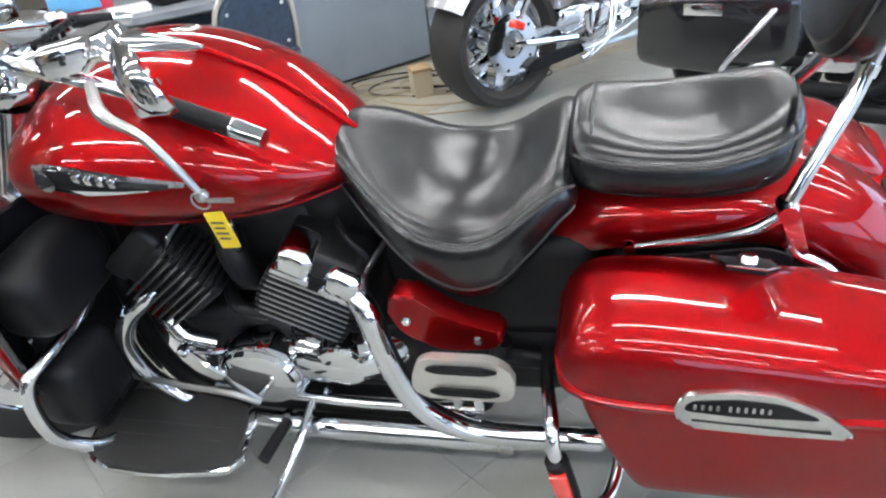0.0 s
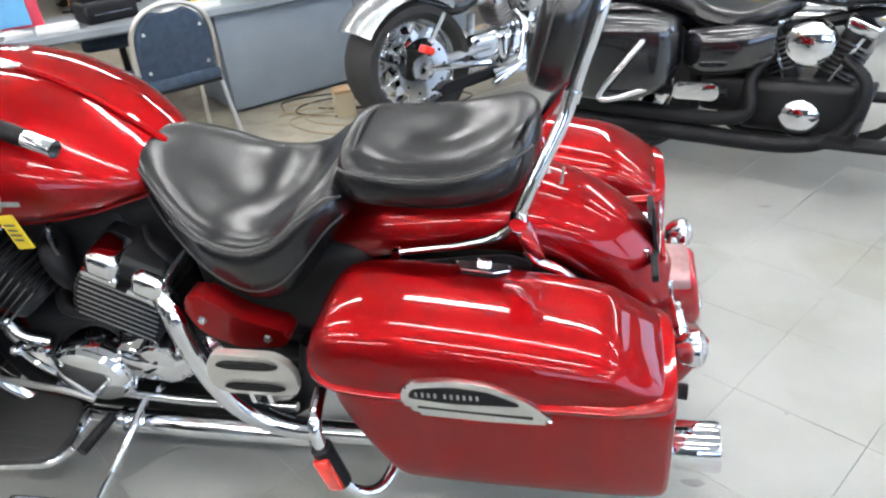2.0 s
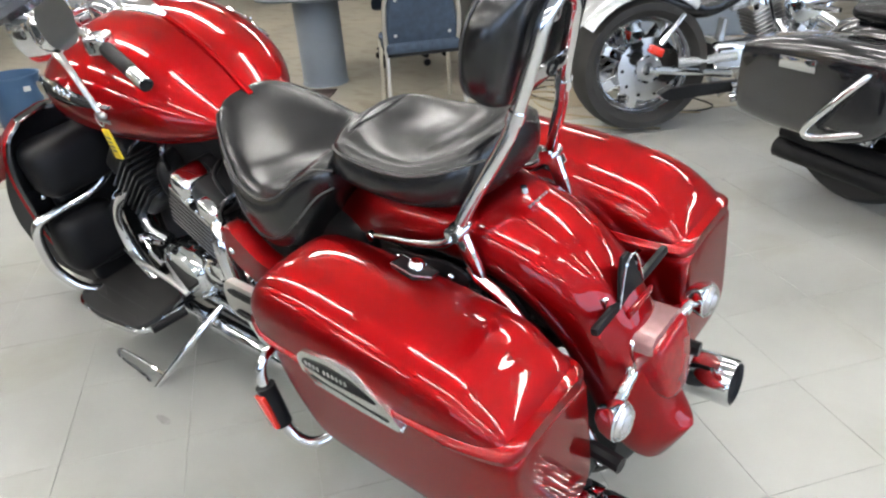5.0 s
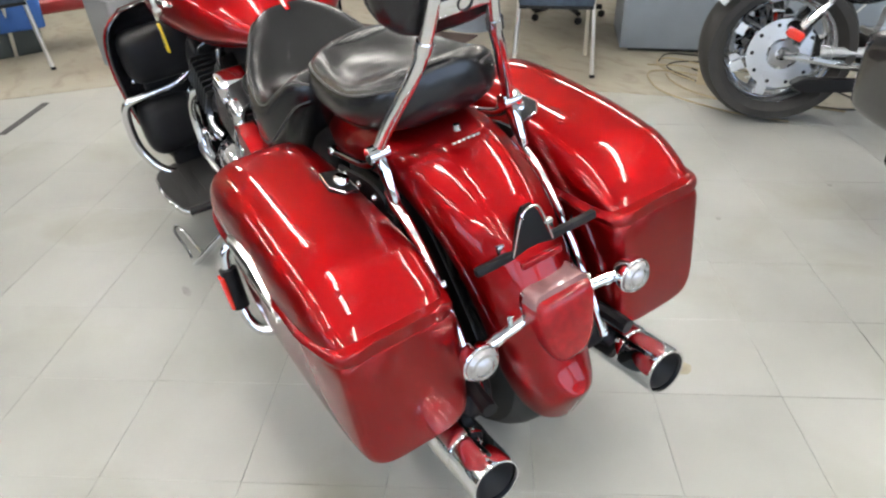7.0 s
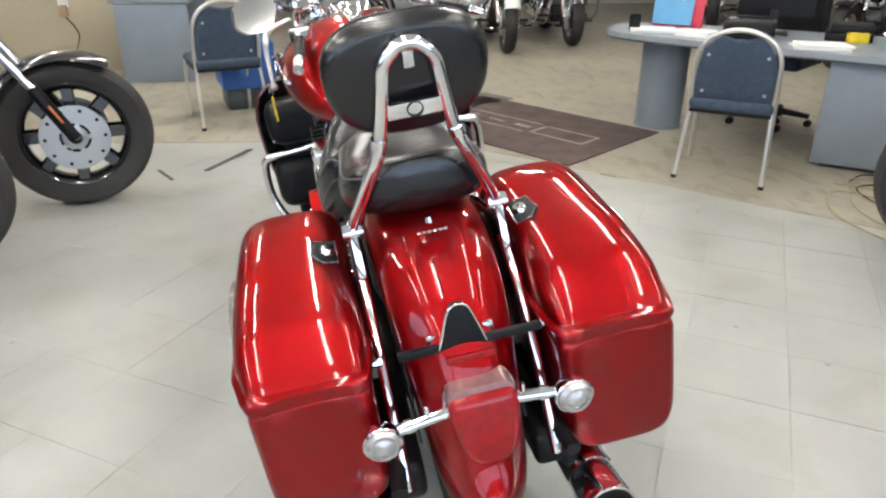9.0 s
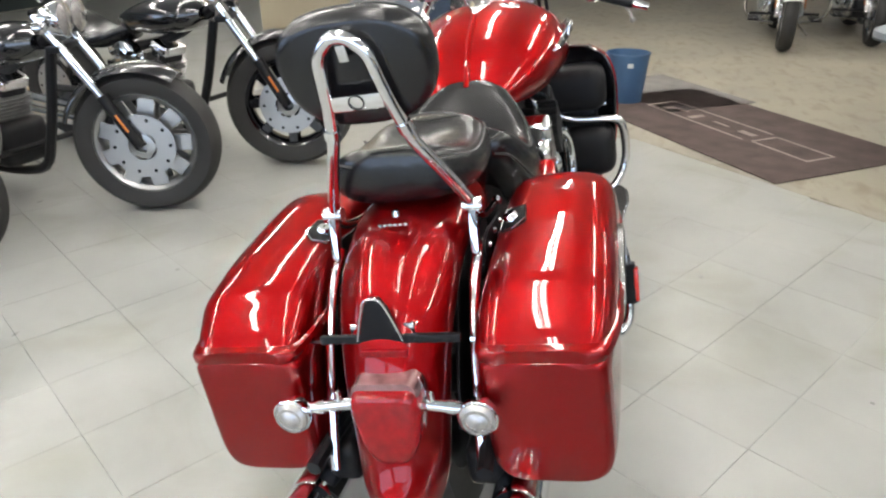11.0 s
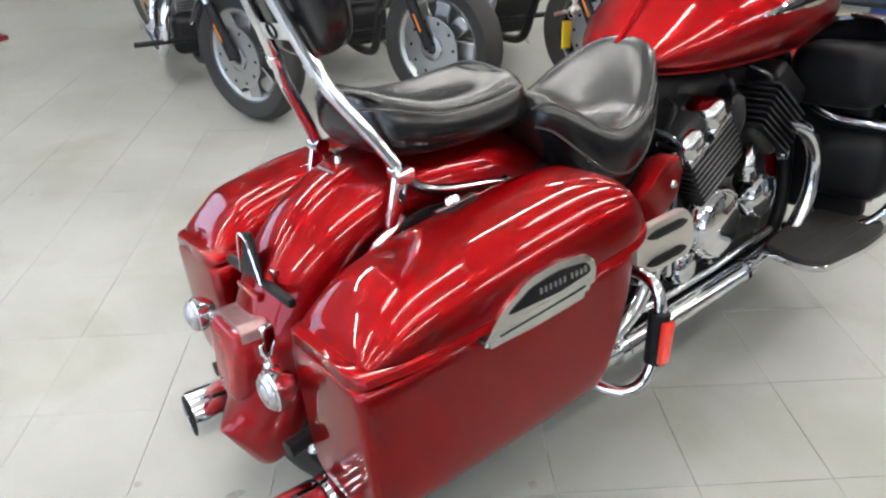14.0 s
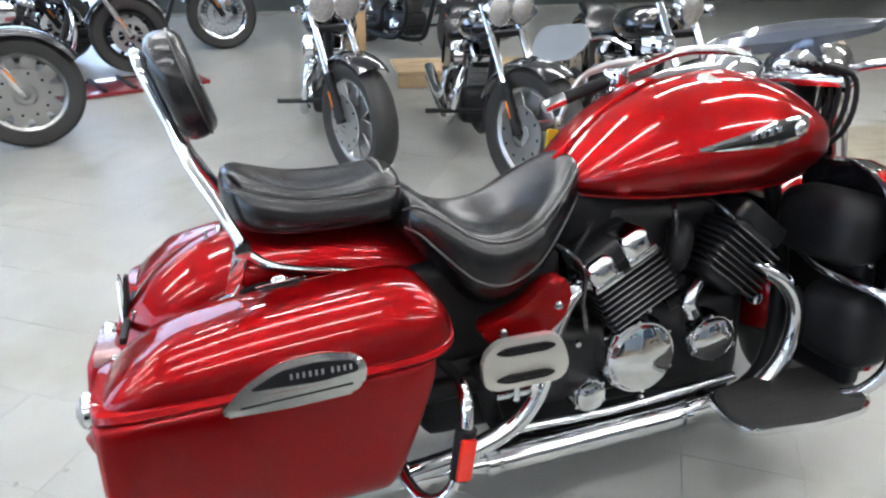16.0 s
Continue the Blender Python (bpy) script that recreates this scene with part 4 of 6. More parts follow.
# passenger boards, driver boards, guards, shifter, side stand
for s in (-1, 1):
    m = turned(0, s * 0.30, 0.47, s * -38, "X")
    o = rounded([(-0.235, 0.495), (-0.215, 0.53), (-0.08, 0.53), (-0.045, 0.495), (-0.052, 0.418), (-0.23, 0.418), (-0.245, 0.45)], 0.03)
    pb = part("passenger_board", plate(o, 0.018, "xz", s * 0.305, 0.005), BOARD, BIKE, "folded bare metal passenger footboard")
    for z in (0.505, 0.443):
        part("rubber_strip", plate(rounded([(-0.215, z), (-0.19, z + 0.010), (-0.10, z + 0.010), (-0.07, z), (-0.10, z - 0.009), (-0.19, z - 0.009)], 0.012), 0.006, "xz", s * 0.317, 0.002), BLACK, pb, "black rubber strip")
    part("hinge", join(box(0.014, 0.05, 0.045, (-0.165, s * 0.285, 0.405), 0.004), box(0.014, 0.05, 0.045, (-0.125, s * 0.285, 0.405), 0.004), box(0.10, 0.06, 0.016, (-0.14, s * 0.255, 0.385), 0.005)), CHROME, pb)
    ob = rounded([(-1.055, s * 0.30), (-1.04, s * 0.40), (-0.98, s * 0.432), (-0.84, s * 0.437), (-0.665, s * 0.412), (-0.645, s * 0.36), (-0.675, s * 0.235), (-0.90, s * 0.205), (-1.04, s * 0.22)], 0.035)
    fb = part("footboard", plate(ob, 0.016, "xy", 0.238, 0.004), CHROME, BIKE, "driver footboard with a bright metal edge")
    mid = Vector((-0.85, s * 0.35))
    inn = [tuple(mid + (Vector(q) - mid) * 0.93) for q in ob]
    rb = part("rubber_mat", plate(inn, 0.012, "xy", 0.249, 0.003), RUBBER, fb, "worn black rubber mat")
    for k in range(3):
        part("rib", box(0.28, 0.004, 0.0015, (-0.85, s * (0.31 + 0.035 * k), 0.2552), 0.0006, seg=1), RUBBER, rb)
    part("board_arm", tube([(-0.95, s * 0.16, 0.20), (-0.92, s * 0.28, 0.222)], 0.014, 8, bend=False), BLACK, fb)
    part("board_arm", tube([(-0.72, s * 0.16, 0.20), (-0.74, s * 0.29, 0.222)], 0.014, 8, bend=False), BLACK, fb)
    # bag guard with a rubber pad and a reflector
    gd = part("bag_guard", tube([(0.0, s * 0.20, 0.44), (0.01, s * 0.30, 0.47), (0.025, s * 0.385, 0.485), (0.03, s * 0.425, 0.455), (0.045, s * 0.432, 0.36), (0.075, s * 0.428, 0.29), (0.115, s * 0.40, 0.27), (0.135, s * 0.33, 0.285), (0.13, s * 0.22, 0.31)], 0.0125, 12), CHROME, BIKE, "chrome saddlebag guard bar")
    pd = part("guard_pad", tube([(0.034, s * 0.430, 0.425), (0.052, s * 0.434, 0.325)], 0.021, 12, bend=False), BLACK, gd, "black rubber guard pad")
    part("reflector", box(0.030, 0.012, 0.085, (0.044, s * 0.452, 0.372), 0.004, turned(0, 0, 0, -10, "Y")), REFLECTOR, pd, "red reflector")
    # engine guard round the leg shield
    part("engine_guard", tube([(-0.98, s * 0.14, 0.60), (-0.985, s * 0.24, 0.545), (-0.995, s * 0.36, 0.53), (-1.01, s * 0.42, 0.51), (-1.03, s * 0.435, 0.42), (-1.03, s * 0.425, 0.33), (-0.99, s * 0.37, 0.25), (-0.96, s * 0.22, 0.20)], 0.0155, 12), CHROME, BIKE, "chrome engine guard bar")
    # leg shield
    rings = []
    for z, y0, y1, x in spline([(0.28, 0.16, 0.33, -1.10), (0.40, 0.13, 0.385, -1.075), (0.55, 0.12, 0.405, -1.05), (0.68, 0.12, 0.405, -1.035), (0.76, 0.12, 0.38, -1.03), (0.80, 0.13, 0.33, -1.03)], 5):
        rings.append([(x + 0.015, s * y0, z), (x - 0.02, s * (y0 + y1) / 2, z), (x + 0.005, s * (y1 - 0.03), z), (x + 0.035, s * y1, z), (x + 0.028, s * (y1 + 0.006), z), (x - 0.02, s * (y1 - 0.01), z), (x - 0.07, s * (y0 + y1) / 2, z), (x - 0.03, s * y0, z)])
    ls = part("leg_shield", loft(rings), GLOSS, BIKE, "leg shield, black inside and red outside")
    outer = [[(x - 0.006, y * 1.012, z) for x, y, z in r[3:8]] + [(x - 0.012, y * 1.012, z) for x, y, z in r[7:3:-1]] for r in rings]
    part("outer_skin", loft(outer), RED, ls, "candy red outer skin")
    part("rim_edge", tube([(r[3][0] + 0.002, r[3][1], r[3][2]) for r in rings] + [(rings[-1][1][0], rings[-1][1][1], 0.803)], 0.005, 8, 1), GLOSS, ls)
    part("glove_bin", box(0.15, 0.25, 0.17, (-0.985, s * 0.255, 0.66), 0.074, seg=7), BLACK, ls, "rounded black storage pocket")
    part("lower_scoop", box(0.16, 0.20, 0.20, (-1.03, s * 0.30, 0.41), 0.07, seg=6), BLACK, ls)
    part("inner_panel", box(0.06, 0.24, 0.46, (-1.035, s * 0.22, 0.47), 0.028, seg=4), BLACK, ls, "matt black inner panel")
    part("screw", lathe([(0, 0.006), (0.006, 0.004), (0.007, 0)], (-0.998, s * 0.37, 0.585), "x", 10), CHROME, ls)
part("radiator", box(0.06, 0.30, 0.40, (-1.06, 0, 0.46), 0.02), BLACK, BIKE, "black radiator")
sh = part("heel_shifter", tube([(-0.97, -0.24, 0.33), (-0.85, -0.26, 0.335), (-0.72, -0.25, 0.30), (-0.66, -0.24, 0.26)], 0.008, 8), STEEL, BIKE, "worn metal gear lever")
part("shift_rubber", tube([(-0.97, -0.22, 0.33), (-0.97, -0.30, 0.33)], 0.013, 10, bend=False), BLACK, sh, "rubber toe peg")
ss = part("side_stand", tube([(-0.55, -0.20, 0.235), (-0.575, -0.33, 0.17), (-0.665, -0.47, 0.03), (-0.70, -0.53, -0.066)], [0.011, 0.011, 0.010, 0.010], 10), CHROME, BIKE, "chrome side stand")
part("stand_foot", box(0.06, 0.045, 0.010, (-0.715, -0.545, -0.076), 0.004, turned(0, 0, 0, -LEAN, "X")), CHROME, ss)
part("toe_loop", tube([(-0.62, -0.41, 0.09), (-0.70, -0.41, 0.085), (-0.80, -0.42, 0.10), (-0.83, -0.435, 0.12), (-0.80, -0.45, 0.12), (-0.70, -0.44, 0.075), (-0.655, -0.455, 0.05)], 0.005, 8), CHROME, ss, "bent wire toe loop")
part("stand_peg", tube([(-0.56, -0.30, 0.285), (-0.575, -0.40, 0.285)], 0.013, 10, bend=False), BLACK, BIKE, "rubber peg")

# front end, turned with the bars
TM = turned(-1.04, 0, 0.9, TURN)
wheel_parts(BIKE, -1.36, 0.325, 0.325, 0.14, 0.205, 10, CHROME, TM)
rings = []
for a in np.linspace(-70, 95, 24):
    c, s_ = math.cos(radians(a)), math.sin(radians(a))
    n = [(math.cos(t) * 0.095, 0.335 + 0.045 * math.sin(t)) for t in np.linspace(0, math.pi, 11)]
    n += [(math.cos(t) * 0.088, 0.328 + 0.045 * math.sin(t)) for t in np.linspace(math.pi, 0, 11)]
    rings.append([(-1.36 + s_ * r, y, 0.325 + c * r) for y, r in n])
part("front_fender", loft(rings), RED, BIKE, "candy red front fender", TM)
TL = TM
for s in (-1, 1):
    TM = TL
    fk = part("fork_leg", tube([(-1.36, s * 0.115, 0.33), (-1.20, s * 0.115, 0.66), (-1.06, s * 0.115, 0.96)], [0.030, 0.032, 0.032], 14, bend=False), CHROME, BIKE, "chrome fork cover", TM)
    TM = TL if s < 0 else Matrix.Translation((-0.17, -0.09, -0.045)) @ turned(-1.04, 0, 0.9, TURN + 14)
    b = [(-1.05, s * 0.07, 1.00), (-1.03, s * 0.13, 1.05), (-0.95, s * 0.24, 1.058), (-0.83, s * 0.315, 1.022), (-0.745, s * 0.364, 0.988)]
    hb = part("handlebar", tube(b, 0.0135, 12), CHROME, BIKE, "chrome handlebar", TM)
    g0, g1 = Vector((-0.745, s * 0.364, 0.988)), Vector((-0.589, s * 0.472, 0.923))
    d = (g1 - g0).normalized()
    part("grip", tube([g0, g0 + d * 0.125], 0.0175, 14, bend=False), BLACK, hb, "black rubber grip", TM)
    part("grip_end", tube([g0 + d * 0.125, g0 + d * 0.132, g0 + d * 0.185], [0.0175, 0.019, 0.017], 14, bend=False), CHROME, hb, "fluted chrome grip end", TM)
    part("switch_block", box(0.055, 0.055, 0.05, tuple(g0 - d * 0.03), 0.012, seg=3), CHROME, hb, "chrome switch housing", TM)
    part("reservoir", box(0.085, 0.06, 0.045, (-0.875, s * 0.285, 1.078), 0.008), CHROME, hb, "square chrome fluid reservoir", TM)
    part("lever", tube([(-0.85, s * 0.33, 1.04), (-0.83, s * 0.42, 1.02), (-0.78, s * 0.465, 0.99), (-0.742, s * 0.488, 0.92), (-0.728, s * 0.495, 0.885)], [0.009, 0.012, 0.008, 0.007, 0.006], 8), STEEL, hb, "worn aluminium lever", TM)
    part("lever_ball", lathe([(0, -0.012), (0.009, -0.008), (0.012, 0), (0.009, 0.008), (0, 0.012)], (-0.726, s * 0.495, 0.876), "z", 12), STEEL, hb, "", TM)
    part("mirror_stem", tube([(-0.84, s * 0.35, 1.07), (-0.80, s * 0.40, 1.10), (-0.74, s * 0.45, 1.09)], 0.006, 8), CHROME, hb, "", TM)
    mm = TM @ Matrix.Translation((-0.725, s * 0.50, 1.09)) @ Matrix.Rotation(radians(-s * 14), 4, "Z") @ Matrix.Rotation(radians(-16), 4, "Y")
    rg = [[(d, y * sc, z * sc) for y, z in rounded([(-0.085, -0.02), (-0.06, 0.045), (0.07, 0.05), (0.09, 0.01), (0.04, -0.05), (-0.05, -0.05)], 0.04, 4)] for d, sc in ((-0.04, 0.4), (-0.028, 0.8), (-0.008, 1.0), (0.004, 1.0), (0.004, 0.93))]
    mir = part("mirror", loft(rg), CHROME, hb, "chrome rear-view mirror", mm)
TM = TL
part("nacelle", lathe([(0, 0.15), (0.06, 0.14), (0.10, 0.09), (0.115, 0.02), (0.118, -0.02), (0.11, -0.03), (0.0, -0.02)], (-1.22, 0, 0.98), "x", 32), CHROME, BIKE, "chrome headlamp shell", TM)
part("headlamp", lathe([(0.108, -0.028), (0.08, -0.05), (0, -0.06)], (-1.22, 0, 0.98), "x", 28), LENS_CLEAR, BIKE, "clear headlamp lens", TM)
part("steering_neck", box(0.13, 0.10, 0.26, (-1.05, 0, 0.85), 0.03, seg=3), BLACK, BIKE, "black steering neck")
for k in range(5):
    y = 0.05 + 0.025 * k
    part("hose", tube([(-1.0, y, 1.03), (-1.08, y + 0.03, 0.99), (-1.07, y + 0.02, 0.86), (-1.0, 0.06, 0.74), (-0.96, 0.08, 0.62)], 0.007, 8), BLACK, BIKE)
part("yoke", box(0.10, 0.30, 0.035, (-1.055, 0, 0.985), 0.012), CHROME, BIKE, "chrome fork yoke", TM)
vis = []
for k in range(13):
    u = k / 12
    x, y, z, h = -1.0 - 0.20 * u, -0.26 + 0.38 * u, 1.062 + 0.052 * u, 0.010 + 0.030 * math.sin(math.pi * min(1, 0.15 + 0.8 * u))
    vis.append([(x - 0.02, y, z + h), (x + 0.012, y, z + 0.4 * h), (x + 0.018, y, z - 0.3 * h), (x, y, z - h), (x - 0.03, y, z)])
part("lamp_visor", loft(vis), BLUE_STEEL, BIKE, "long smoked visor over the headlamp")

# price tag and key ring hang from the clutch lever
tag = thing("price_tag", pose(0, 0, 0, LEAN, 0, 0), "yellow card tag on a ring at the clutch lever", "tag")
tip = TM @ Vector((-0.726, -0.495, 0.876))
part("card", box(0.036, 0.004, 0.075, (tip.x + 0.02, tip.y - 0.012, tip.z - 0.062), 0.002, turned(0, 0, 0, -6, "Y")), YELLOW_TAG, tag)
for k in range(4):
    part("writing_bar", box(0.024 - 0.004 * (k % 2), 0.001, 0.004, (tip.x + 0.018 + 0.001 * k, tip.y - 0.0146, tip.z - 0.045 - 0.011 * k), 0), PIPING, tag)
part("ring", tube([(tip.x + 0.016 * math.cos(a), tip.y - 0.008, tip.z - 0.005 + 0.016 * math.sin(a)) for a in np.linspace(0, 6.283, 13)], 0.0016, 6, 2), STEEL, tag)
part("key", box(0.05, 0.003, 0.009, (tip.x + 0.04, tip.y - 0.013, tip.z + 0.0), 0.001), STEEL, tag)


# ---- other motorcycles; built with the front to +x, the rear tyre's contact at the origin ----
def cruiser(m, label, paint, S=1.0, wheel=CHROME, front_r=0.32, tyre_w=0.14, spokes=9, slots=False, bags=False, twin_lamps=False, long_fork=False, frame_mat=ENGINE,
            pipe=CHROME, steer=0, group="parked motorcycles", white_wall=False, fat_rear=0.0, bare=False):
    root = thing("motorcycle", m, label, "motorcycle", group)
    X = Matrix.Scale(S, 4)
    P = lambda name, bm, material, parent=root, lab="", xf=None: part(name, bm, material, parent, lab, X @ (xf if xf is not None else Matrix()))
    wb = 1.62 + (0.42 if long_fork else 0)
    rr = 0.325
    wheel_parts(root, 0, rr, rr, 0.16 + fat_rear, 0.21 + (0.02 if fat_rear else 0), spokes, wheel, X, "wide black rear tyre" if fat_rear else "black rear tyre", slots)
    ST = turned(wb - 0.32, 0, 0.8, steer)
    wheel_parts(root, wb, front_r, front_r, tyre_w, front_r - 0.105, spokes, wheel, X @ ST, "black front tyre", slots)
    # frame and engine
    P("frame", join(tube([(0.45, 0, 0.55), (0.95, 0, 0.66), (wb - 0.36, 0, 0.82)], 0.026, 8), tube([(wb - 0.36, 0, 0.76), (wb - 0.5, 0, 0.36), (wb - 0.66, 0, 0.16), (0.45, 0, 0.17), (0.42, 0, 0.5)], 0.024, 8)), frame_mat)
    P("swing_arm", join(tube([(0, -0.11, rr), (0.45, -0.11, 0.34)], 0.022, 8), tube([(0, 0.11, rr), (0.45, 0.11, 0.34)], 0.022, 8)), frame_mat)
    case = P("engine_case", join(box(0.44, 0.26, 0.22, (0.72, 0, 0.30), 0.05, seg=3), box(0.26, 0.22, 0.16, (0.46, 0, 0.33), 0.04, seg=3)), ENGINE if not long_fork else CHROME, lab="engine case")
    for a, cx in ((24, 0.80), (-24, 0.66)):
        b = Matrix.Translation((cx, 0, 0.38)) @ Matrix.Rotation(radians(a), 4, "Y")
        cy = P("cylinder", box(0.11, 0.13, 0.26, (0, 0, 0.12), 0.02), ENGINE if not long_fork else CHROME, lab="finned cylinder", xf=b)
        for k in range(7):
            P("fin", box(0.15, 0.17, 0.006, (0, 0, 0.06 + 0.02 * k), 0.002, seg=1), FIN, cy, xf=b)
        P("rocker_box", box(0.13, 0.15, 0.06, (0, 0, 0.245), 0.02, seg=3), CHROME, cy, "chrome rocker box", b)
        for dy in (-1, 1):
            P("push_rod", tube([(0.0, dy * 0.085, -0.03), (0.02, dy * 0.085, 0.22)], 0.009, 8, bend=False), CHROME, cy, xf=b)
    for sd in (-1, 1):
        P("engine_cover", lathe([(0, sd * 0.05), (0.05, sd * 0.048), (0.075, sd * 0.03), (0.08, 0)], (0.74, sd * 0.13, 0.27), "y", 24), CHROME, lab="round chrome side cover")
    P("air_cleaner", lathe([(0, -0.07), (0.06, -0.068), (0.085, -0.05), (0.09, 0)], (0.74, -0.11, 0.56), "y", 24), CHROME, lab="round air cleaner")
    # exhaust on the right side
    if long_fork:
        P("exhaust", join(*[tube([(0.84 - 0.2 * k, -0.10, 0.50 - 0.02 * k), (0.92 - 0.28 * k, -0.17, 0.42), (0.80 - 0.22 * k, -0.20, 0.30 - 0.05 * k), (0.55 - 0.1 * k, -0.20, 0.23 - 0.05 * k), (0.40, -0.19, 0.21 - 0.05 * k)], 0.024, 10) for k in range(2)]), CHROME, lab="short chrome pipes")
        P("strut", tube([(0.0, -0.15, 0.325), (0.42, -0.13, 0.26)], 0.018, 8, bend=False), CHROME, lab="chrome rear strut")
        P("belt_guard", plate(rounded([(0.05, 0.20), (0.10, 0.17), (0.46, 0.19), (0.46, 0.24), (0.10, 0.23)], 0.02), 0.03, "xz", -0.16, 0.006), BLACK, lab="dark guard")
        P("caliper", box(0.07, 0.035, 0.04, (0.03, -0.155, 0.41), 0.012, turned(0, 0, 0, 25, "Y"), seg=3), REFLECTOR, lab="small red brake caliper")
        P("fender_strut", tube([(0.05, -0.15, 0.44), (0.16, -0.13, 0.56)], 0.014, 8, bend=False), CHROME, lab="chrome fender strut")
    else:
        P("exhaust", join(tube([(0.86, -0.10, 0.50), (0.95, -0.15, 0.42), (0.92, -0.18, 0.26), (0.75, -0.19, 0.17), (0.3, -0.19, 0.18), (-0.25, -0.19, 0.20)], [0.022, 0.024, 0.026, 0.03, 0.042, 0.044], 12),
                          tube([(0.60, -0.10, 0.50), (0.55, -0.16, 0.42), (0.56, -0.19, 0.30), (0.45, -0.20, 0.255), (0.1, -0.20, 0.26), (-0.22, -0.20, 0.285)], [0.022, 0.024, 0.026, 0.03, 0.04, 0.04], 12)), pipe, lab="long exhaust pipes")
    # tank, seat, fenders
    TB = [(0.62, 0, 0.05, 0.72, 0.74, 0.755), (0.68, 0, 0.10, 0.69, 0.745, 0.79), (0.82, 0, 0.145, 0.675, 0.755, 0.84), (1.0, 0, 0.16, 0.68, 0.77, 0.87), (1.14, 0, 0.13, 0.71, 0.78, 0.865), (1.22, 0, 0.06, 0.76, 0.79, 0.83)]
    if long_fork:
        TB = [(1.25 * x - 0.36, y, w * 0.8, a + 0.02 + 0.6 * (x - 0.62), b + 0.02 + 0.6 * (x - 0.62), c + 0.02 + 0.6 * (x - 0.62)) for x, y, w, a, b, c in TB]
    P("tank", body(TB, 5, seg=28), paint, lab="painted fuel tank")
    SB = [(0.68, 0, 0.06, 0.66, 0.69, 0.72), (0.62, 0, 0.10, 0.62, 0.67, 0.715), (0.48, 0, 0.155, 0.58, 0.63, 0.675, 0.01), (0.34, 0, 0.165, 0.60, 0.65, 0.70), (0.22, 0, 0.13, 0.66, 0.70, 0.76), (0.05, 0, 0.115, 0.69, 0.73, 0.775), (-0.10, 0, 0.09, 0.70, 0.735, 0.77), (-0.14, 0, 0.04, 0.71, 0.735, 0.75)]
    if long_fork:
        SB = [(x - 0.18, y, 0.8 * w, *[v - 0.06 for v in r[:3]]) for x, y, w, *r in SB[:5]]
    P("seat", body(SB, 5, seg=28, n=3, up=2.6), LEATHER, lab="black leather seat")

    def arc_fender(cx, cz, r, a0, a1, w, mat_, nm, xf=None, lift=0.06):
        rings = []
        for a in np.linspace(a0, a1, 18):
            c, s_ = math.cos(radians(a)), math.sin(radians(a))
            prof = [(math.cos(q) * w, r + lift * math.sin(q) - 0.01) for q in np.linspace(0, math.pi, 9)] + [(math.cos(q) * (w - 0.006), r - 0.006 + lift * math.sin(q) - 0.01) for q in np.linspace(math.pi, 0, 9)]
            rings.append([(cx + s_ * d, y, cz + c * d) for y, d in prof])
        return P(nm, loft(rings), mat_, lab="curved painted fender", xf=xf)

    arc_fender(0, rr, rr + 0.02, -95 if not long_fork else -55, 40, 0.095 + fat_rear / 2, paint, "rear_fender")
    arc_fender(wb, front_r, front_r + 0.015, -70, 32 if not bags else 60, tyre_w / 2 + 0.02, paint, "front_fender", ST, 0.035)
    if not long_fork:
        P("tail_light", box(0.05, 0.10, 0.06, (-0.37, 0, 0.50), 0.015, seg=3), LENS_RED, lab="red tail light")
    # fork, bars, lamps
    top = (wb - 0.34 - (0.05 if long_fork else 0), 0, 0.92)
    for sd in (-1, 1):
        fk = P("fork_leg", tube([(wb, sd * 0.105, front_r), (wb - 0.13, sd * 0.105, front_r + 0.24)], 0.028, 10, bend=False), BLACK if not bags else CHROME, lab="fork leg", xf=ST)
        P("fork_tube", tube([(wb - 0.12, sd * 0.105, front_r + 0.22), (top[0], sd * 0.10, top[2])], 0.021, 10, bend=False), CHROME, fk, "chrome fork tube", ST)
        P("side_reflector", box(0.010, 0.006, 0.09, (wb - 0.055, sd * 0.137, front_r + 0.12), 0.002, turned(0, 0, 0, -28, "Y")), AMBER, fk, "amber reflector", ST)
        hb = P("handlebar", tube([(top[0], 0, top[2] + 0.05), (top[0] - 0.02, sd * 0.12, top[2] + 0.12), (top[0] - 0.10, sd * 0.30, top[2] + 0.14), (top[0] - 0.20, sd * 0.38, top[2] + 0.11)], 0.013, 8), CHROME, lab="chrome handlebar", xf=ST)
        P("grip", tube([(top[0] - 0.20, sd * 0.38, top[2] + 0.11), (top[0] - 0.32, sd * 0.42, top[2] + 0.08)], 0.018, 10, bend=False), BLACK, hb, "black grip", ST)
        P("mirror", lathe([(0, 0.012), (0.04, 0.010), (0.05, 0), (0.03, -0.012), (0, -0.014)], (top[0] - 0.12, sd * 0.36, top[2] + 0.27), "x", 18), CHROME, hb, "round chrome mirror", ST)
        P("mirror_stem", tube([(top[0] - 0.14, sd * 0.33, top[2] + 0.14), (top[0] - 0.12, sd * 0.36, top[2] + 0.24)], 0.006, 6, bend=False), CHROME, hb, xf=ST)
        P("indicator", lathe([(0, -0.03), (0.025, -0.02), (0.028, 0.01), (0.02, 0.02), (0, 0.022)], (top[0] + 0.06, sd * 0.19, top[2] - 0.04), "x", 14), CHROME, lab="chrome indicator", xf=ST)
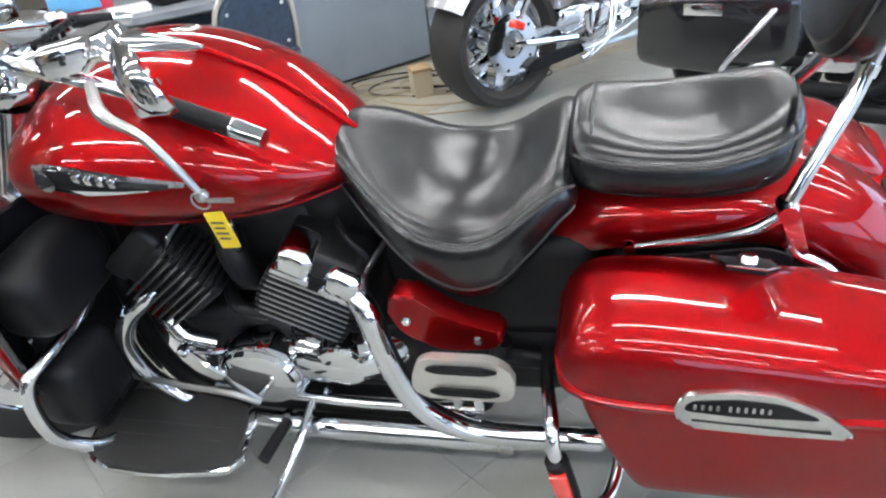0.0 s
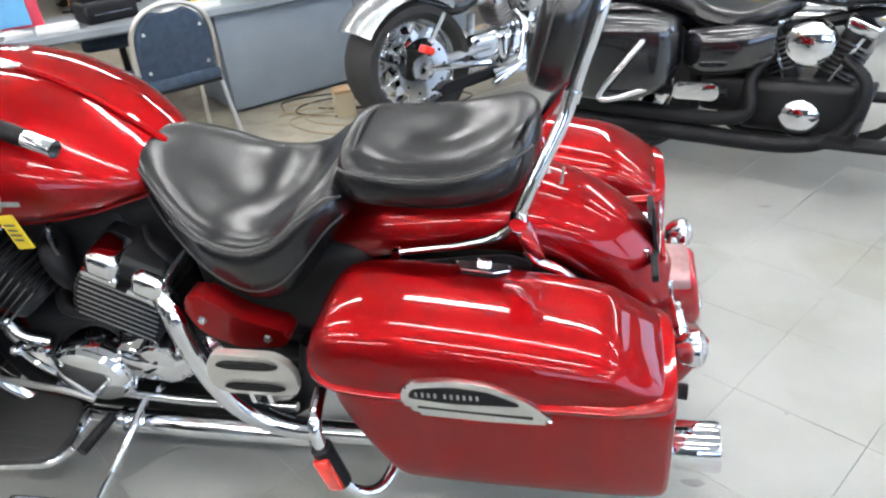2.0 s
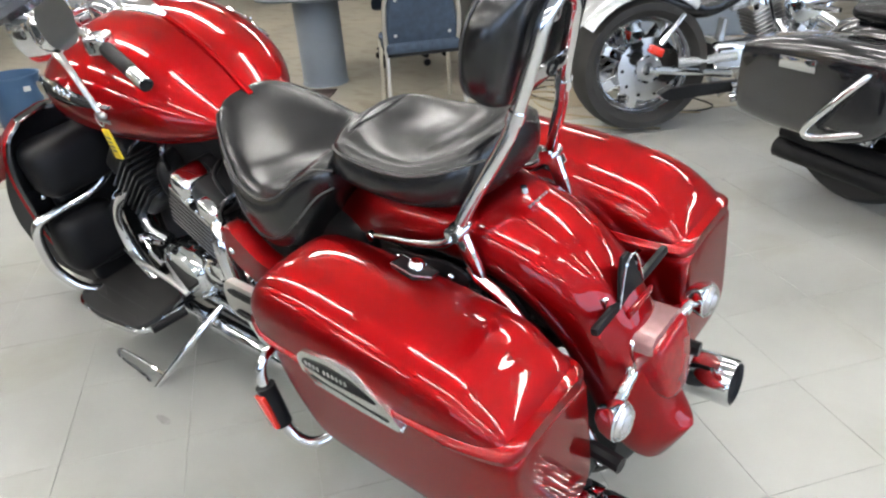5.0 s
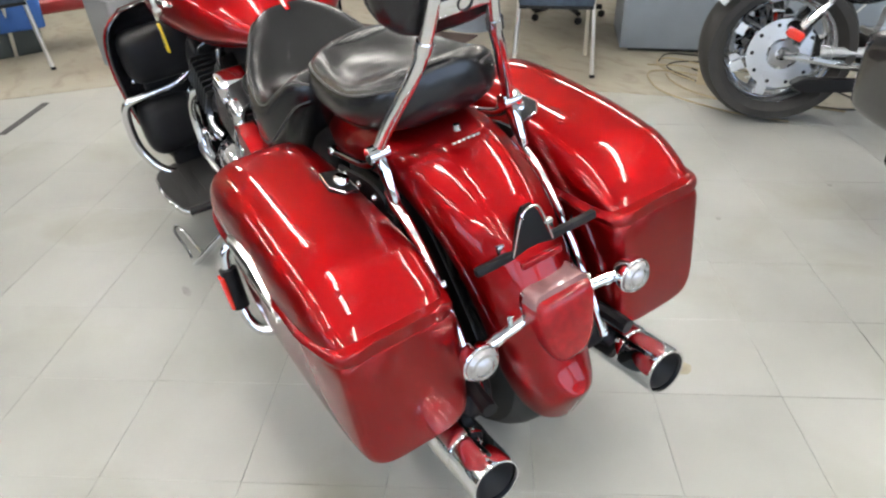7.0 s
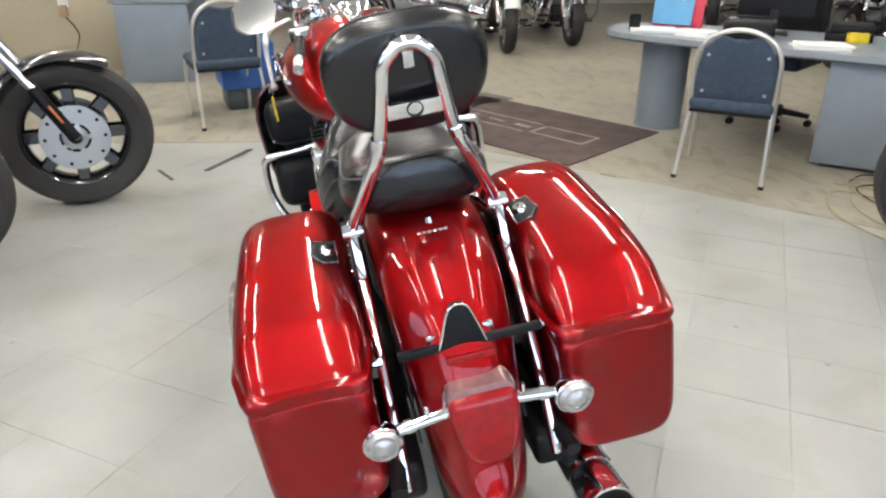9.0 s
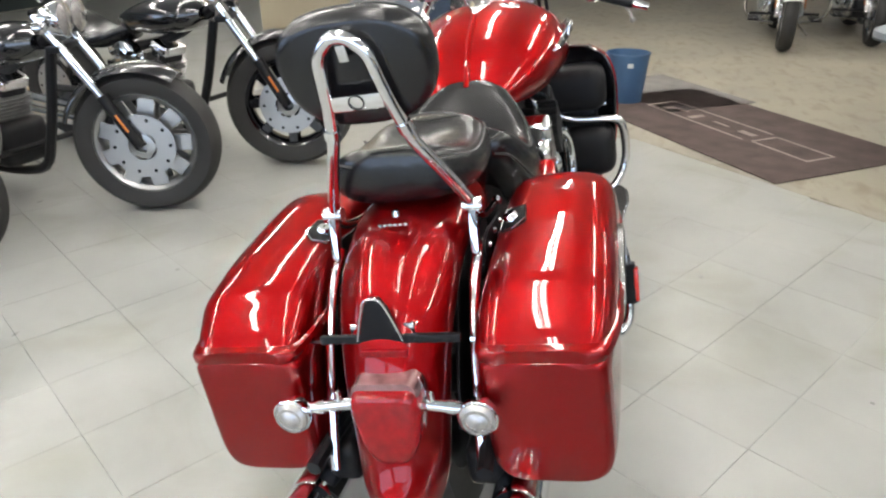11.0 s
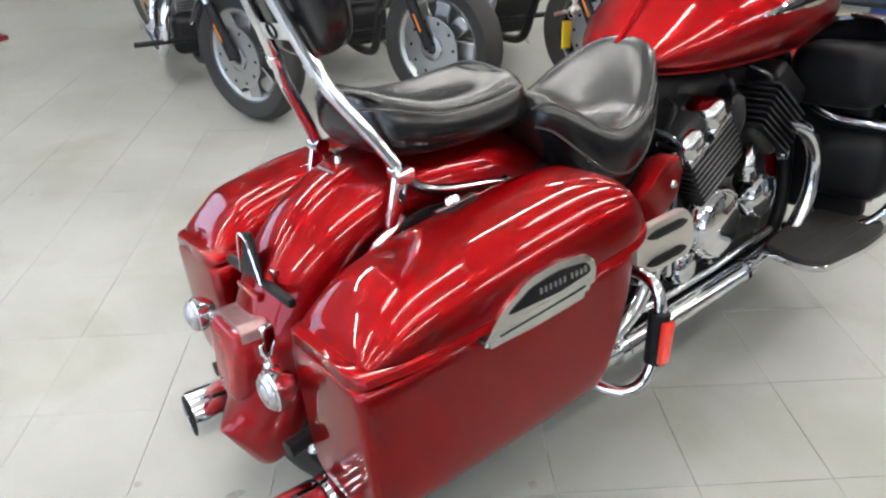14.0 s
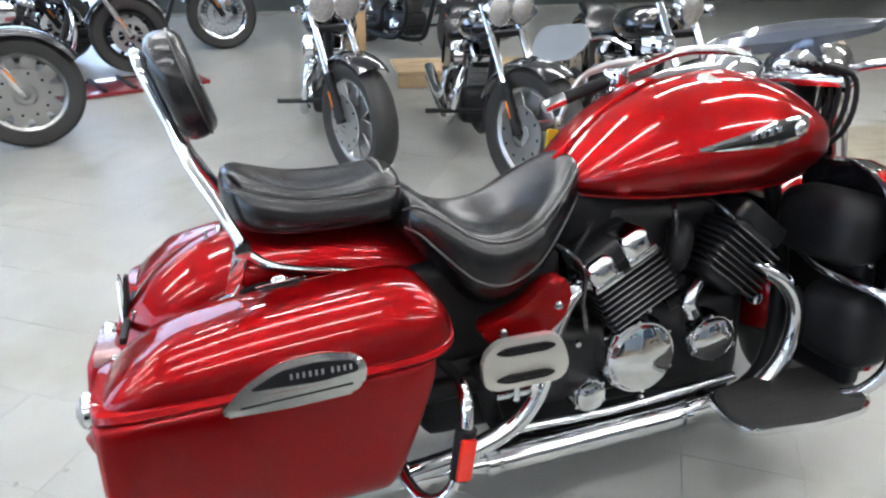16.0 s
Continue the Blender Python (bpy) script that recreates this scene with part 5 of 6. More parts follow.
    for dy in ((-0.075, 0.075) if twin_lamps else (0,)):
        hl = P("headlamp", lathe([(0, -0.09), (0.05, -0.07), (0.075, -0.01), (0.078, 0.02)], (top[0] + 0.10, dy, top[2] - 0.02), "x", 22), CHROME, lab="chrome headlamp", xf=ST)
        P("lens", lathe([(0.075, 0.018), (0.05, 0.034), (0, 0.04)], (top[0] + 0.10, dy, top[2] - 0.02), "x", 22), LENS_CLEAR, hl, "clear lens", ST)
    P("yoke", box(0.06, 0.26, 0.03, (top[0] + 0.06, 0, top[2] - 0.14), 0.008), BLACK, lab="fork yoke", xf=ST)
    P("side_stand", tube([(0.66, 0.14, 0.17), (0.60, 0.30, 0.02)], 0.011, 8, bend=False), CHROME, lab="side stand")
    P("foot_peg", tube([(0.95, -0.34, 0.28), (0.95, 0.34, 0.28)], 0.015, 8, bend=False), BLACK, lab="foot pegs")
    if bags:
        for sd in (-1, 1):
            bt = [(-0.36, sd * 0.27, 0.07, 0.40, 0.5, 0.60), (-0.33, sd * 0.27, 0.105, 0.36, 0.5, 0.645), (-0.15, sd * 0.27, 0.12, 0.34, 0.5, 0.68), (0.10, sd * 0.27, 0.12, 0.34, 0.5, 0.685), (0.24, sd * 0.27, 0.10, 0.40, 0.52, 0.67), (0.28, sd * 0.27, 0.06, 0.48, 0.55, 0.63)]
            bg = P("saddlebag", body(bt, 5, seg=40, n=5.5, up=6, down=5.5), paint, lab="hard saddlebag in gloss paint")
            P("latch", box(0.15, 0.012, 0.045, (-0.08, sd * 0.389, 0.60), 0.005), CHROME, bg, "chrome latch")
            P("guard", tube([(0.16, sd * 0.20, 0.66), (0.20, sd * 0.34, 0.64), (0.10, sd * 0.42, 0.50), (0.02, sd * 0.43, 0.39), (0.06, sd * 0.42, 0.37), (0.20, sd * 0.36, 0.41)], 0.013, 10), CHROME, lab="chrome bag guard")
            P("passenger_board", plate(rounded([(0.28, 0.36), (0.29, 0.43), (0.45, 0.43), (0.47, 0.39), (0.45, 0.36)], 0.02), 0.016, "xz", sd * 0.30, 0.004), CHROME, lab="folded chrome footboard")
            P("footboard", box(0.34, 0.11, 0.02, (1.02, sd * 0.30, 0.24), 0.006), BLACK, lab="footboard")
            P("engine_guard", tube([(1.18, sd * 0.12, 0.62), (1.20, sd * 0.36, 0.55), (1.20, sd * 0.40, 0.40), (1.15, sd * 0.34, 0.26), (1.10, sd * 0.10, 0.20)], 0.016, 10), CHROME, lab="chrome engine guard")
            P("side_cover", body([(0.28, sd * 0.16, 0.02, 0.45, 0.52, 0.60), (0.36, sd * 0.16, 0.06, 0.42, 0.53, 0.62), (0.52, sd * 0.15, 0.06, 0.44, 0.54, 0.63), (0.62, sd * 0.14, 0.02, 0.50, 0.56, 0.62)], 4, seg=20), paint, lab="side cover")
        P("luggage_loop", tube([(-0.14, -0.12, 0.74), (-0.28, -0.12, 0.74), (-0.30, 0, 0.74), (-0.28, 0.12, 0.74), (-0.14, 0.12, 0.74)], 0.010, 8), CHROME, lab="chrome luggage loop")
    return root


def at_rear(x, y, deg, lean=0):
    return pose(x, y, 0, 0, 0, deg) @ Matrix.Rotation(radians(lean), 4, "X")


def at_front(x, y, deg, wb=1.62, S=1.0, steer=0):
    a, q = radians(deg), radians(steer)
    fx, fy = 0.32 * S * (math.cos(q) - 1), 0.32 * S * math.sin(q)
    x, y = x - fx * math.cos(a) + fy * math.sin(a), y - fx * math.sin(a) - fy * math.cos(a)
    return pose(x - wb * S * math.cos(a), y - wb * S * math.sin(a), 0, 0, 0, deg)


cruiser(at_rear(0.64, 1.92, -22), "black touring motorcycle with hard bags and dark pipes", GLOSS, 0.99, bags=True, pipe=BLACK)
cruiser(at_rear(-0.53, 2.31, 47), "silver custom chopper with a very wide rear tyre", SILVER, 1.06, fat_rear=0.10, long_fork=True, spokes=7, slots=True, frame_mat=SILVER)
cruiser(at_rear(1.60, 4.05, -18), "yellow touring motorcycle with hard bags", YELLOW, 0.95, bags=True)
cruiser(at_front(-1.93, -1.43, 76, S=1.04, steer=28), "black bobber motorcycle with a fat front tyre", GLOSS, 1.04, GLOSS, 0.34, 0.165, 8, slots=True, steer=28)
cruiser(at_front(-1.15, -1.81, 78, steer=29), "black cruiser motorcycle with twin headlamps and a slotted front wheel", GLOSS, 1.0, STEEL, 0.335, 0.15, 9, slots=True, twin_lamps=True, steer=29)
cruiser(at_front(-0.341, -2.25, 78, steer=29), "black cruiser motorcycle with a polished slotted front wheel", GLOSS, 0.98, STEEL, 0.33, 0.14, 9, slots=True, twin_lamps=True, steer=29)
cruiser(at_front(1.42, -3.35, 193), "black touring motorcycle with a bright machined wheel", GLOSS, 1.0, STEEL, 0.33, 0.14, 10, slots=True, bags=True)
cruiser(at_front(0.15, -6.3, 185), "dark cruiser motorcycle with a wire spoke wheel", GLOSS, 1.0, CHROME, 0.34, 0.10, 24, pipe=BLACK)
cruiser(at_front(1.6, -6.0, 200), "dark blue cruiser motorcycle at the back", GLOSS, 1.0, CHROME, pipe=BLACK)
cruiser(at_front(-6.1, 1.98, -8), "white touring motorcycle with chrome wheels", WHITE, 1.0, CHROME, 0.33, 0.13, 9, slots=True, bags=True)
cruiser(at_front(-6.5, 2.9, -8), "black touring motorcycle with chrome wheels", GLOSS, 1.0, CHROME, 0.33, 0.13, 9, slots=True, bags=True)
cruiser(at_front(-7.6, 5.4, -30), "dark red touring motorcycle far across the showroom", MAROON, 1.0, CHROME, bags=True)
cruiser(at_front(-6.0, 6.8, -40), "black motorcycle far across the showroom", GLOSS, 1.0, CHROME)
cruiser(at_front(-1.9, -4.9, 110), "dark motorcycle in the second row", GLOSS, 1.0, CHROME, pipe=BLACK)


cruiser(at_front(-4.6, 5.0, -60), "black motorcycle standing beyond the desk", GLOSS, 1.0, CHROME)
cruiser(at_front(-3.3, 5.4, -62), "dark red motorcycle standing beyond the desk", MAROON, 1.0, CHROME, bags=True)
cruiser(at_front(-2.0, 5.9, -65), "black motorcycle standing beyond the desk", GLOSS, 1.0, CHROME)
cruiser(at_front(0.95, -5.35, 188), "dark touring motorcycle close to the ramp", GLOSS, 1.0, BLACK, bags=True, pipe=BLACK)
cruiser(at_front(2.3, -5.4, 195), "black touring motorcycle in the back row", GLOSS, 1.0, CHROME, bags=True, pipe=BLACK)


# ---- desk, chairs, bins, mat ----
DM = Matrix.Translation((-1.76, 2.56, 0)) @ Matrix.Rotation(math.atan2(0.756, 0.655), 4, "Z")
DH = 0.655
desk = thing("desk", DM, "grey laminate office desk with a rounded peninsula end", "desk")
o = rounded([(-1.40, 0.26), (-1.45, 0.85), (-0.6, 0.98), (2.0, 0.86), (2.0, -0.04), (0.2, -0.04), (-0.9, 0.12)], 0.25, 8)
top = part("desk_top", plate(o, 0.035, "xy", DH - 0.017, 0.006), DESK_TOP, desk, "grey desk top")
part("edge_band", plate([(u * 1.0, v - 0.001) for u, v in o], 0.010, "xy", DH - 0.040, 0), DARKWALL, top)
part("pedestal", box(0.95, 0.62, DH - 0.075, (0.475, 0.33, (DH - 0.045) / 2 + 0.012), 0.006), DESK, desk, "grey drawer pedestal")
part("pedestal", box(0.98, 0.62, DH - 0.075, (1.46, 0.34, (DH - 0.045) / 2 + 0.012), 0.006), DESK, desk, "grey drawer pedestal")
part("plinth", box(1.85, 0.54, 0.03, (0.98, 0.34, 0.015), 0.003), DARKWALL, desk)
part("column_leg", lathe([(0.165, 0.0), (0.165, 0.012), (0.158, 0.02), (0.158, DH - 0.045), (0.0, DH - 0.045)], (-1.02, 0.555, 0), "z", 40), DESK, desk, "round grey column leg")


def on_desk(name, bm, material, u, v, label, category, turn=0, extra=()):
    t = thing(name, DM @ pose(u, v, DH + 0.001, 0, 0, turn), label, category)
    part("body", bm, material, t)
    for nm, b2, m2 in extra:
        part(nm, b2, m2, t)
    return t


tray = thing("paper_tray", DM @ pose(0.52, 0.30, DH, 0, 0, 6), "black stacked wire paper tray full of papers", "paper tray")
for k in range(4):
    part("shelf", box(0.30, 0.24, 0.008, (0, 0, 0.006 + 0.062 * k), 0.002), BLACK, tray)
    if k < 3:
        part("papers", box(0.27, 0.21, 0.022 + 0.006 * k, (0.01 * k, -0.006, 0.024 + 0.062 * k), 0.003), PAPER, tray, "loose papers")
for dx in (-0.146, 0, 0.146):
    for dy in (-0.115, 0.115):
        part("post", box(0.010, 0.010, 0.19, (dx, dy, 0.097), 0.002), BLACK, tray)
on_desk("printer", box(0.30, 0.26, 0.11, (0, 0, 0.055), 0.02, seg=3), BLACK, -0.50, 0.42, "low black printer on the desk", "printer", 5, [("slot", box(0.22, 0.02, 0.015, (0, -0.131, 0.05), 0.004), GLOSS), ("panel", box(0.26, 0.16, 0.01, (0, 0.02, 0.112), 0.003), GLOSS)])
on_desk("document_pile", join(box(0.30, 0.21, 0.012, (0, 0, 0.006), 0.002), box(0.28, 0.20, 0.012, (0.02, 0.01, 0.019), 0.002, turned(0, 0, 0, 9))), PAPER, -0.08, 0.16, "loose white papers lying on the desk", "papers", 12)
on_desk("document_pile", box(0.22, 0.17, 0.035, (0, 0, 0.018), 0.003), PAPER, -0.80, 0.32, "small stack of white papers", "papers", -8)
on_desk("document_pile", box(0.30, 0.22, 0.02, (0, 0, 0.01), 0.003), PAPER, -1.10, 0.42, "white leaflets spread on the desk end", "papers", 20)
sgn = thing("sign_stand", DM @ pose(-1.02, 0.60, DH, 0, 0, -6), "light blue sign card in a red stand", "sign")
part("back_board", box(0.34, 0.012, 0.28, (0.03, 0.03, 0.15), 0.004, turned(0, 0, 0, -10, "X")), SIGN_RED, sgn, "red backing board")
part("card", box(0.27, 0.006, 0.24, (0, 0.0, 0.15), 0.003, turned(0, 0, 0, -10, "X")), SIGN_BLUE, sgn, "light blue card")
for k in range(3):
    part("writing_bar", box(0.16 - 0.03 * k, 0.002, 0.012, (0, -0.012 + 0.01 * k, 0.20 - 0.05 * k), 0, turned(0, 0, 0, -10, "X")), PAPER, sgn)
on_desk("bottle", lathe([(0.0, 0), (0.032, 0), (0.035, 0.01), (0.035, 0.15), (0.026, 0.175), (0.024, 0.19), (0.028, 0.195), (0.028, 0.215), (0, 0.218)], (0, 0, 0), "z", 24), TEAL, 0.28, 0.42, "teal plastic drinking bottle on the desk", "bottle")
on_desk("speaker", box(0.085, 0.09, 0.20, (0, 0, 0.10), 0.01), BLACK, 0.80, 0.30, "small black desk speaker", "speaker", 10)
on_desk("letter_holder", box(0.10, 0.06, 0.20, (0, 0, 0.10), 0.004), WHITE, 0.98, 0.32, "white upright letter holder on the desk", "letter holder", -8, [("slot", box(0.07, 0.004, 0.15, (0, -0.031, 0.10), 0.001), BIN_GREY)])
on_desk("pen_cup", lathe([(0, 0), (0.036, 0), (0.038, 0.10), (0.034, 0.10), (0.033, 0.012), (0, 0.012)], (0, 0, 0), "z", 20), BLACK, -1.22, 0.40, "black plastic pen cup on the desk", "cup")
on_desk("flat_box", box(0.30, 0.24, 0.035, (0, 0, 0.018), 0.004), PINK, 1.28, 0.36, "flat pink box on the desk", "box", 5)
on_desk("tape_box", box(0.11, 0.08, 0.06, (0, 0, 0.03), 0.006), YELLOW_TAG, 0.10, 0.52, "small yellow and black box", "box", 20)
on_desk("binder_stack", join(box(0.26, 0.20, 0.05, (0, 0, 0.025), 0.006), box(0.24, 0.20, 0.05, (0.01, 0.0, 0.078), 0.006)), BLACK, 0.05, 0.62, "two black binders stacked on the desk", "binders", 3)
mon = thing("monitor", DM @ pose(-0.40, 0.72, DH, 0, 0, 186), "black computer monitor seen from behind", "monitor")
part("screen", box(0.46, 0.03, 0.29, (0, 0, 0.25), 0.012), BLACK, mon)
part("stand", join(box(0.05, 0.02, 0.14, (0, 0.02, 0.08), 0.006), box(0.20, 0.16, 0.012, (0, 0.02, 0.006), 0.005)), BLACK, mon)


def visitor_chair(m, label, S=1.0, grp="visitor chairs"):
    c = thing("visitor_chair", m, label, "chair", grp)      # faces +y, back legs at y = 0
    w, hgt = 0.235 * S, 0.84 * S
    for s in (-1, 1):
        part("back_leg", tube([(s * w, -0.02, 0.0), (s * (w - 0.01), 0.035, 0.22 * S), (s * (w - 0.02), 0.07, 0.40 * S)], 0.0125, 10), FRAME, c, "pale metal back leg")
        part("leg_foot", lathe([(0.015, 0), (0.016, 0.012), (0.013, 0.02)], (s * w, -0.02, 0), "z", 12), BLACK, c)
        part("front_leg", tube([(s * (w - 0.01), 0.46, 0.0), (s * (w - 0.015), 0.43, 0.22 * S), (s * (w - 0.02), 0.40, 0.42 * S)], 0.0125, 10), FRAME, c, "pale metal front leg")
    arch = [(-(w - 0.02), 0.07, 0.40 * S), (-(w - 0.015), 0.045, 0.56 * S), (-(w - 0.03), 0.02, 0.71 * S), (-(w - 0.10), 0.004, 0.80 * S), (0, 0.0, hgt - 0.005)]
    arch = arch + [(-x, y, z) for x, y, z in arch[-2::-1]]
    part("back_frame", tube(arch, 0.013, 10, 6), FRAME, c, "arched pale metal back frame")
    rings = []
    for d in (-0.012, 0.0, 0.022, 0.034):
        k = 0.93 if d in (-0.012, 0.034) else 1.0
        out = rounded([(-(w - 0.03), 0.44 * S), (-(w - 0.03), 0.62 * S), (-(w - 0.06), 0.74 * S), (-0.09, 0.805 * S), (-0.03, 0.785 * S), (0.03, 0.785 * S), (0.09, 0.805 * S), ((w - 0.06), 0.74 * S), ((w - 0.03), 0.62 * S), ((w - 0.03), 0.44 * S)], 0.05, 4)
        rings.append([(u * k, 0.06 - 0.16 * (v - 0.44 * S) + d, 0.62 * S + (v - 0.62 * S) * k) for u, v in out])
    bk = part("back_pad", loft(rings), FABRIC, c, "blue grey fabric back")
    for u, v in ((-0.15, 0.70), (0.15, 0.70), (-0.16, 0.50), (0.16, 0.50)):
        part("rivet", lathe([(0, -0.006), (0.008, -0.004), (0.010, 0.004)], (u * S, 0.047 - 0.16 * (v - 0.44) * S, v * S), "y", 10), FRAME, bk)
    part("seat_pad", box(0.44 * S, 0.43, 0.065, (0, 0.245, 0.425 * S), 0.03, seg=4), FABRIC, c, "blue grey fabric seat")
    part("seat_rim", box(0.43 * S, 0.42, 0.02, (0, 0.245, 0.388 * S), 0.006), BLACK, c)
    return c


def chair_at(ax, ay, bx, by):
    a, b = Vector((ax, ay)), Vector((bx, by))
    d = (b - a).normalized()
    mid = (a + b) / 2
    return pose(mid.x, mid.y, 0, 0, 0, math.degrees(math.atan2(d.y, d.x)))


visitor_chair(chair_at(-1.755, 1.69, -1.46, 2.06), "blue grey fabric chair with a pale metal frame, facing the desk", 0.97)
visitor_chair(chair_at(-3.24, -1.02, -3.40, -0.56), "blue grey fabric chair facing a second desk", 1.0)
oc = thing("office_chair", pose(-2.75, 2.95, 0, 0, 0, 35), "black swivel chair on a five-star base behind the desk", "chair")
part("seat", box(0.46, 0.46, 0.09, (0, 0, 0.46), 0.04, seg=4), FABRIC, oc)
part("backrest", box(0.42, 0.08, 0.50, (0, 0.24, 0.80), 0.035, seg=4), BLACK, oc)
part("gas_column", tube([(0, 0, 0.10), (0, 0, 0.43)], 0.024, 12, bend=False), BLACK, oc)
part("arm_rest", join(box(0.05, 0.24, 0.03, (-0.27, 0.02, 0.62), 0.012), tube([(-0.27, 0.05, 0.60), (-0.26, 0.06, 0.45)], 0.014, 8, bend=False)), BLACK, oc)
part("arm_rest", join(box(0.05, 0.24, 0.03, (0.27, 0.02, 0.62), 0.012), tube([(0.27, 0.05, 0.60), (0.26, 0.06, 0.45)], 0.014, 8, bend=False)), BLACK, oc)
for k in range(5):
    a = 2 * math.pi * k / 5 + 0.3
    e = (0.28 * math.cos(a), 0.28 * math.sin(a))
    sp = part("base_spoke", tube([(0, 0, 0.11), (e[0], e[1], 0.075)], [0.028, 0.018], 8, bend=False), BLACK, oc)
    part("caster", lathe([(0, -0.022), (0.024, -0.02), (0.028, 0), (0.024, 0.02), (0, 0.022)], (e[0], e[1], 0.028), "y", 14), BLACK, sp)


def bin_(name, x, y, r, h, material, label):
    b = thing(name, pose(x, y, 0), label, "waste bin")
    part("shell", lathe([(0, 0.004), (r * 0.80, 0.0), (r * 0.82, 0.01), (r, h - 0.012), (r * 1.05, h - 0.010), (r * 1.05, h), (r * 0.97, h), (r * 0.79, 0.016), (0, 0.016)], (0, 0, 0), "z", 32), material, b)
    part("label_patch", box(0.002, 0.04, 0.03, (r * 0.985, 0.02, h * 0.8), 0), WHITE, b)
    return b


bin_("waste_bin", -3.72, 0.42, 0.155, 0.36, BIN_BLUE, "round blue plastic waste bin on a mat")
gb = thing("waste_bin", pose(-3.25, -0.17, 0, 0, 0, 20), "rectangular grey plastic waste bin", "waste bin")
part("shell", loft([[(u * k * 0.30, v * k * 0.21, z) for u, v in rounded([(-0.5, -0.5), (0.5, -0.5), (0.5, 0.5), (-0.5, 0.5)], 0.12, 4)] for z, k in ((0, 0.78), (0.39, 1.0), (0.392, 1.06), (0.41, 1.06), (0.41, 0.97), (0.02, 0.74))]), BIN_GREY, gb)

# mats
E1, E2 = Vector((-0.83, -0.56)).normalized(), Vector((-0.56, 0.83)).normalized()
MM = Matrix(((E1.x, E2.x, 0, -2.02), (E1.y, E2.y, 0, 1.17), (0, 0, 1, 0.003), (0, 0, 0, 1)))
mt = thing("floor_mat", MM, "brown floor mat with a pale outlined emblem, worn", "mat")
part("carpet", box(1.95, 1.06, 0.008, (0.975, 0.53, 0.004), 0.003), CARPET, mt)
for u, v, a, b in ((0.30, 0.42, 0.42, 0.018), (0.30, 0.62, 0.42, 0.018), (0.10, 0.52, 0.018, 0.20), (0.52, 0.52, 0.018, 0.20), (1.05, 0.40, 0.95, 0.016), (1.05, 0.64, 0.95, 0.016), (0.66, 0.52, 0.13, 0.05), (0.90, 0.52, 0.14, 0.016), (1.12, 0.50, 0.05, 0.12), (1.30, 0.53, 0.12, 0.016), (1.53, 0.52, 0.016, 0.23), (1.40, 0.50, 0.05, 0.10)):
    part("marking", box(a, b, 0.002, (u + 0.1, v, 0.0088), 0), CARPET_MARK, mt, "pale emblem stroke")
m2 = thing("floor_mat", pose(-4.05, 0.75, 0.003, 0, 0, 34), "small grey floor mat under the bin", "mat")
part("carpet", box(1.1, 0.75, 0.008, (0, 0, 0.004), 0.003), mat("grey_mat", (0.16, 0.15, 0.14), 0.9, bump=0.5, scale=400, vary=0.2, vary_scale=8), m2)

# second desk, beige wall with an outlet
d2 = thing("desk", pose(-5.0, -1.55, 0, 0, 0, 90), "second grey desk seen from its end panel", "desk")
part("end_panel", box(0.60, 0.03, 0.66, (0, 0.0, 0.34), 0.004), DESK, d2)
part("desk_top", box(0.66, 1.5, 0.035, (0, 0.72, 0.69), 0.006), DESK_TOP, d2)
part("end_panel", box(0.60, 0.03, 0.66, (0, 1.42, 0.34), 0.004), DESK, d2)
part("modesty_panel", box(0.03, 1.4, 0.5, (-0.28, 0.72, 0.42), 0.003), DESK, d2)
bx = thing("storage_crate", pose(-4.0, -0.75, 0, 0, 0, 12), "blue crate with a dark red folded cover", "crate")
part("crate", box(0.44, 0.40, 0.34, (0, 0, 0.33), 0.02, seg=3), BLUE, bx)
part("cover", box(0.30, 0.38, 0.10, (0.05, 0.34, 0.28), 0.03, seg=3), MAROON, bx)
part("stand", box(0.36, 0.34, 0.16, (0, 0, 0.08), 0.02), DARKWALL, bx)
structure(part("wall_partition", box(0.16, 1.5, H, (-5.75, -2.7, H / 2), 0.003), BEIGE), "beige painted partition wall", "wall")
ol = thing("outlet_box", pose(-5.67, -2.42, 0.66), "white outlet box with plugs and hanging cables on the beige wall", "outlet")
part("plate", box(0.03, 0.09, 0.14, (0.015, 0, 0), 0.006), WHITE, ol)
part("adapter", box(0.06, 0.06, 0.10, (0.05, 0, -0.10), 0.01), CARD, ol)
part("cable", tube([(0.05, 0, -0.14), (0.07, 0.10, -0.30), (0.07, 0.05, -0.50), (0.08, 0.2, -0.65)], 0.005, 6), BLACK, ol)

# cables and a small box beside the desk
cb = thing("power_box", pose(-1.02, 2.52, 0, 0, 0, 30), "small beige power box on the floor", "box")
part("body", box(0.11, 0.13, 0.15, (0, 0, 0.076), 0.006), BEIGE, cb)
part("lid", box(0.116, 0.136, 0.02, (0, 0, 0.158), 0.004), CARD, cb)
rnd = random.Random(5)
for k in range(7):
    c = thing("cable", pose(0, 0, 0), "tan cable lying in loops on the floor", "cable", "cables by the desk")
    cx, cy = -1.0 + rnd.uniform(-0.15, 0.25), 2.50 + rnd.uniform(-0.16, 0.30)
    pts, a0 = [], rnd.uniform(0, 6)
    for j in range(9):
        a = a0 + j * 0.75
        r_ = 0.16 + 0.06 * rnd.random() + 0.02 * j
        pts.append((cx + r_ * 1.5 * math.cos(a), cy + r_ * 0.7 * math.sin(a), 0.009))
    part("lead", tube(pts, 0.0045, 6, 5), CABLE if k % 3 else BLACK, c)
c = thing("cable", pose(0, 0, 0), "thin pale cable hanging down the desk front", "cable", "cables by the desk")
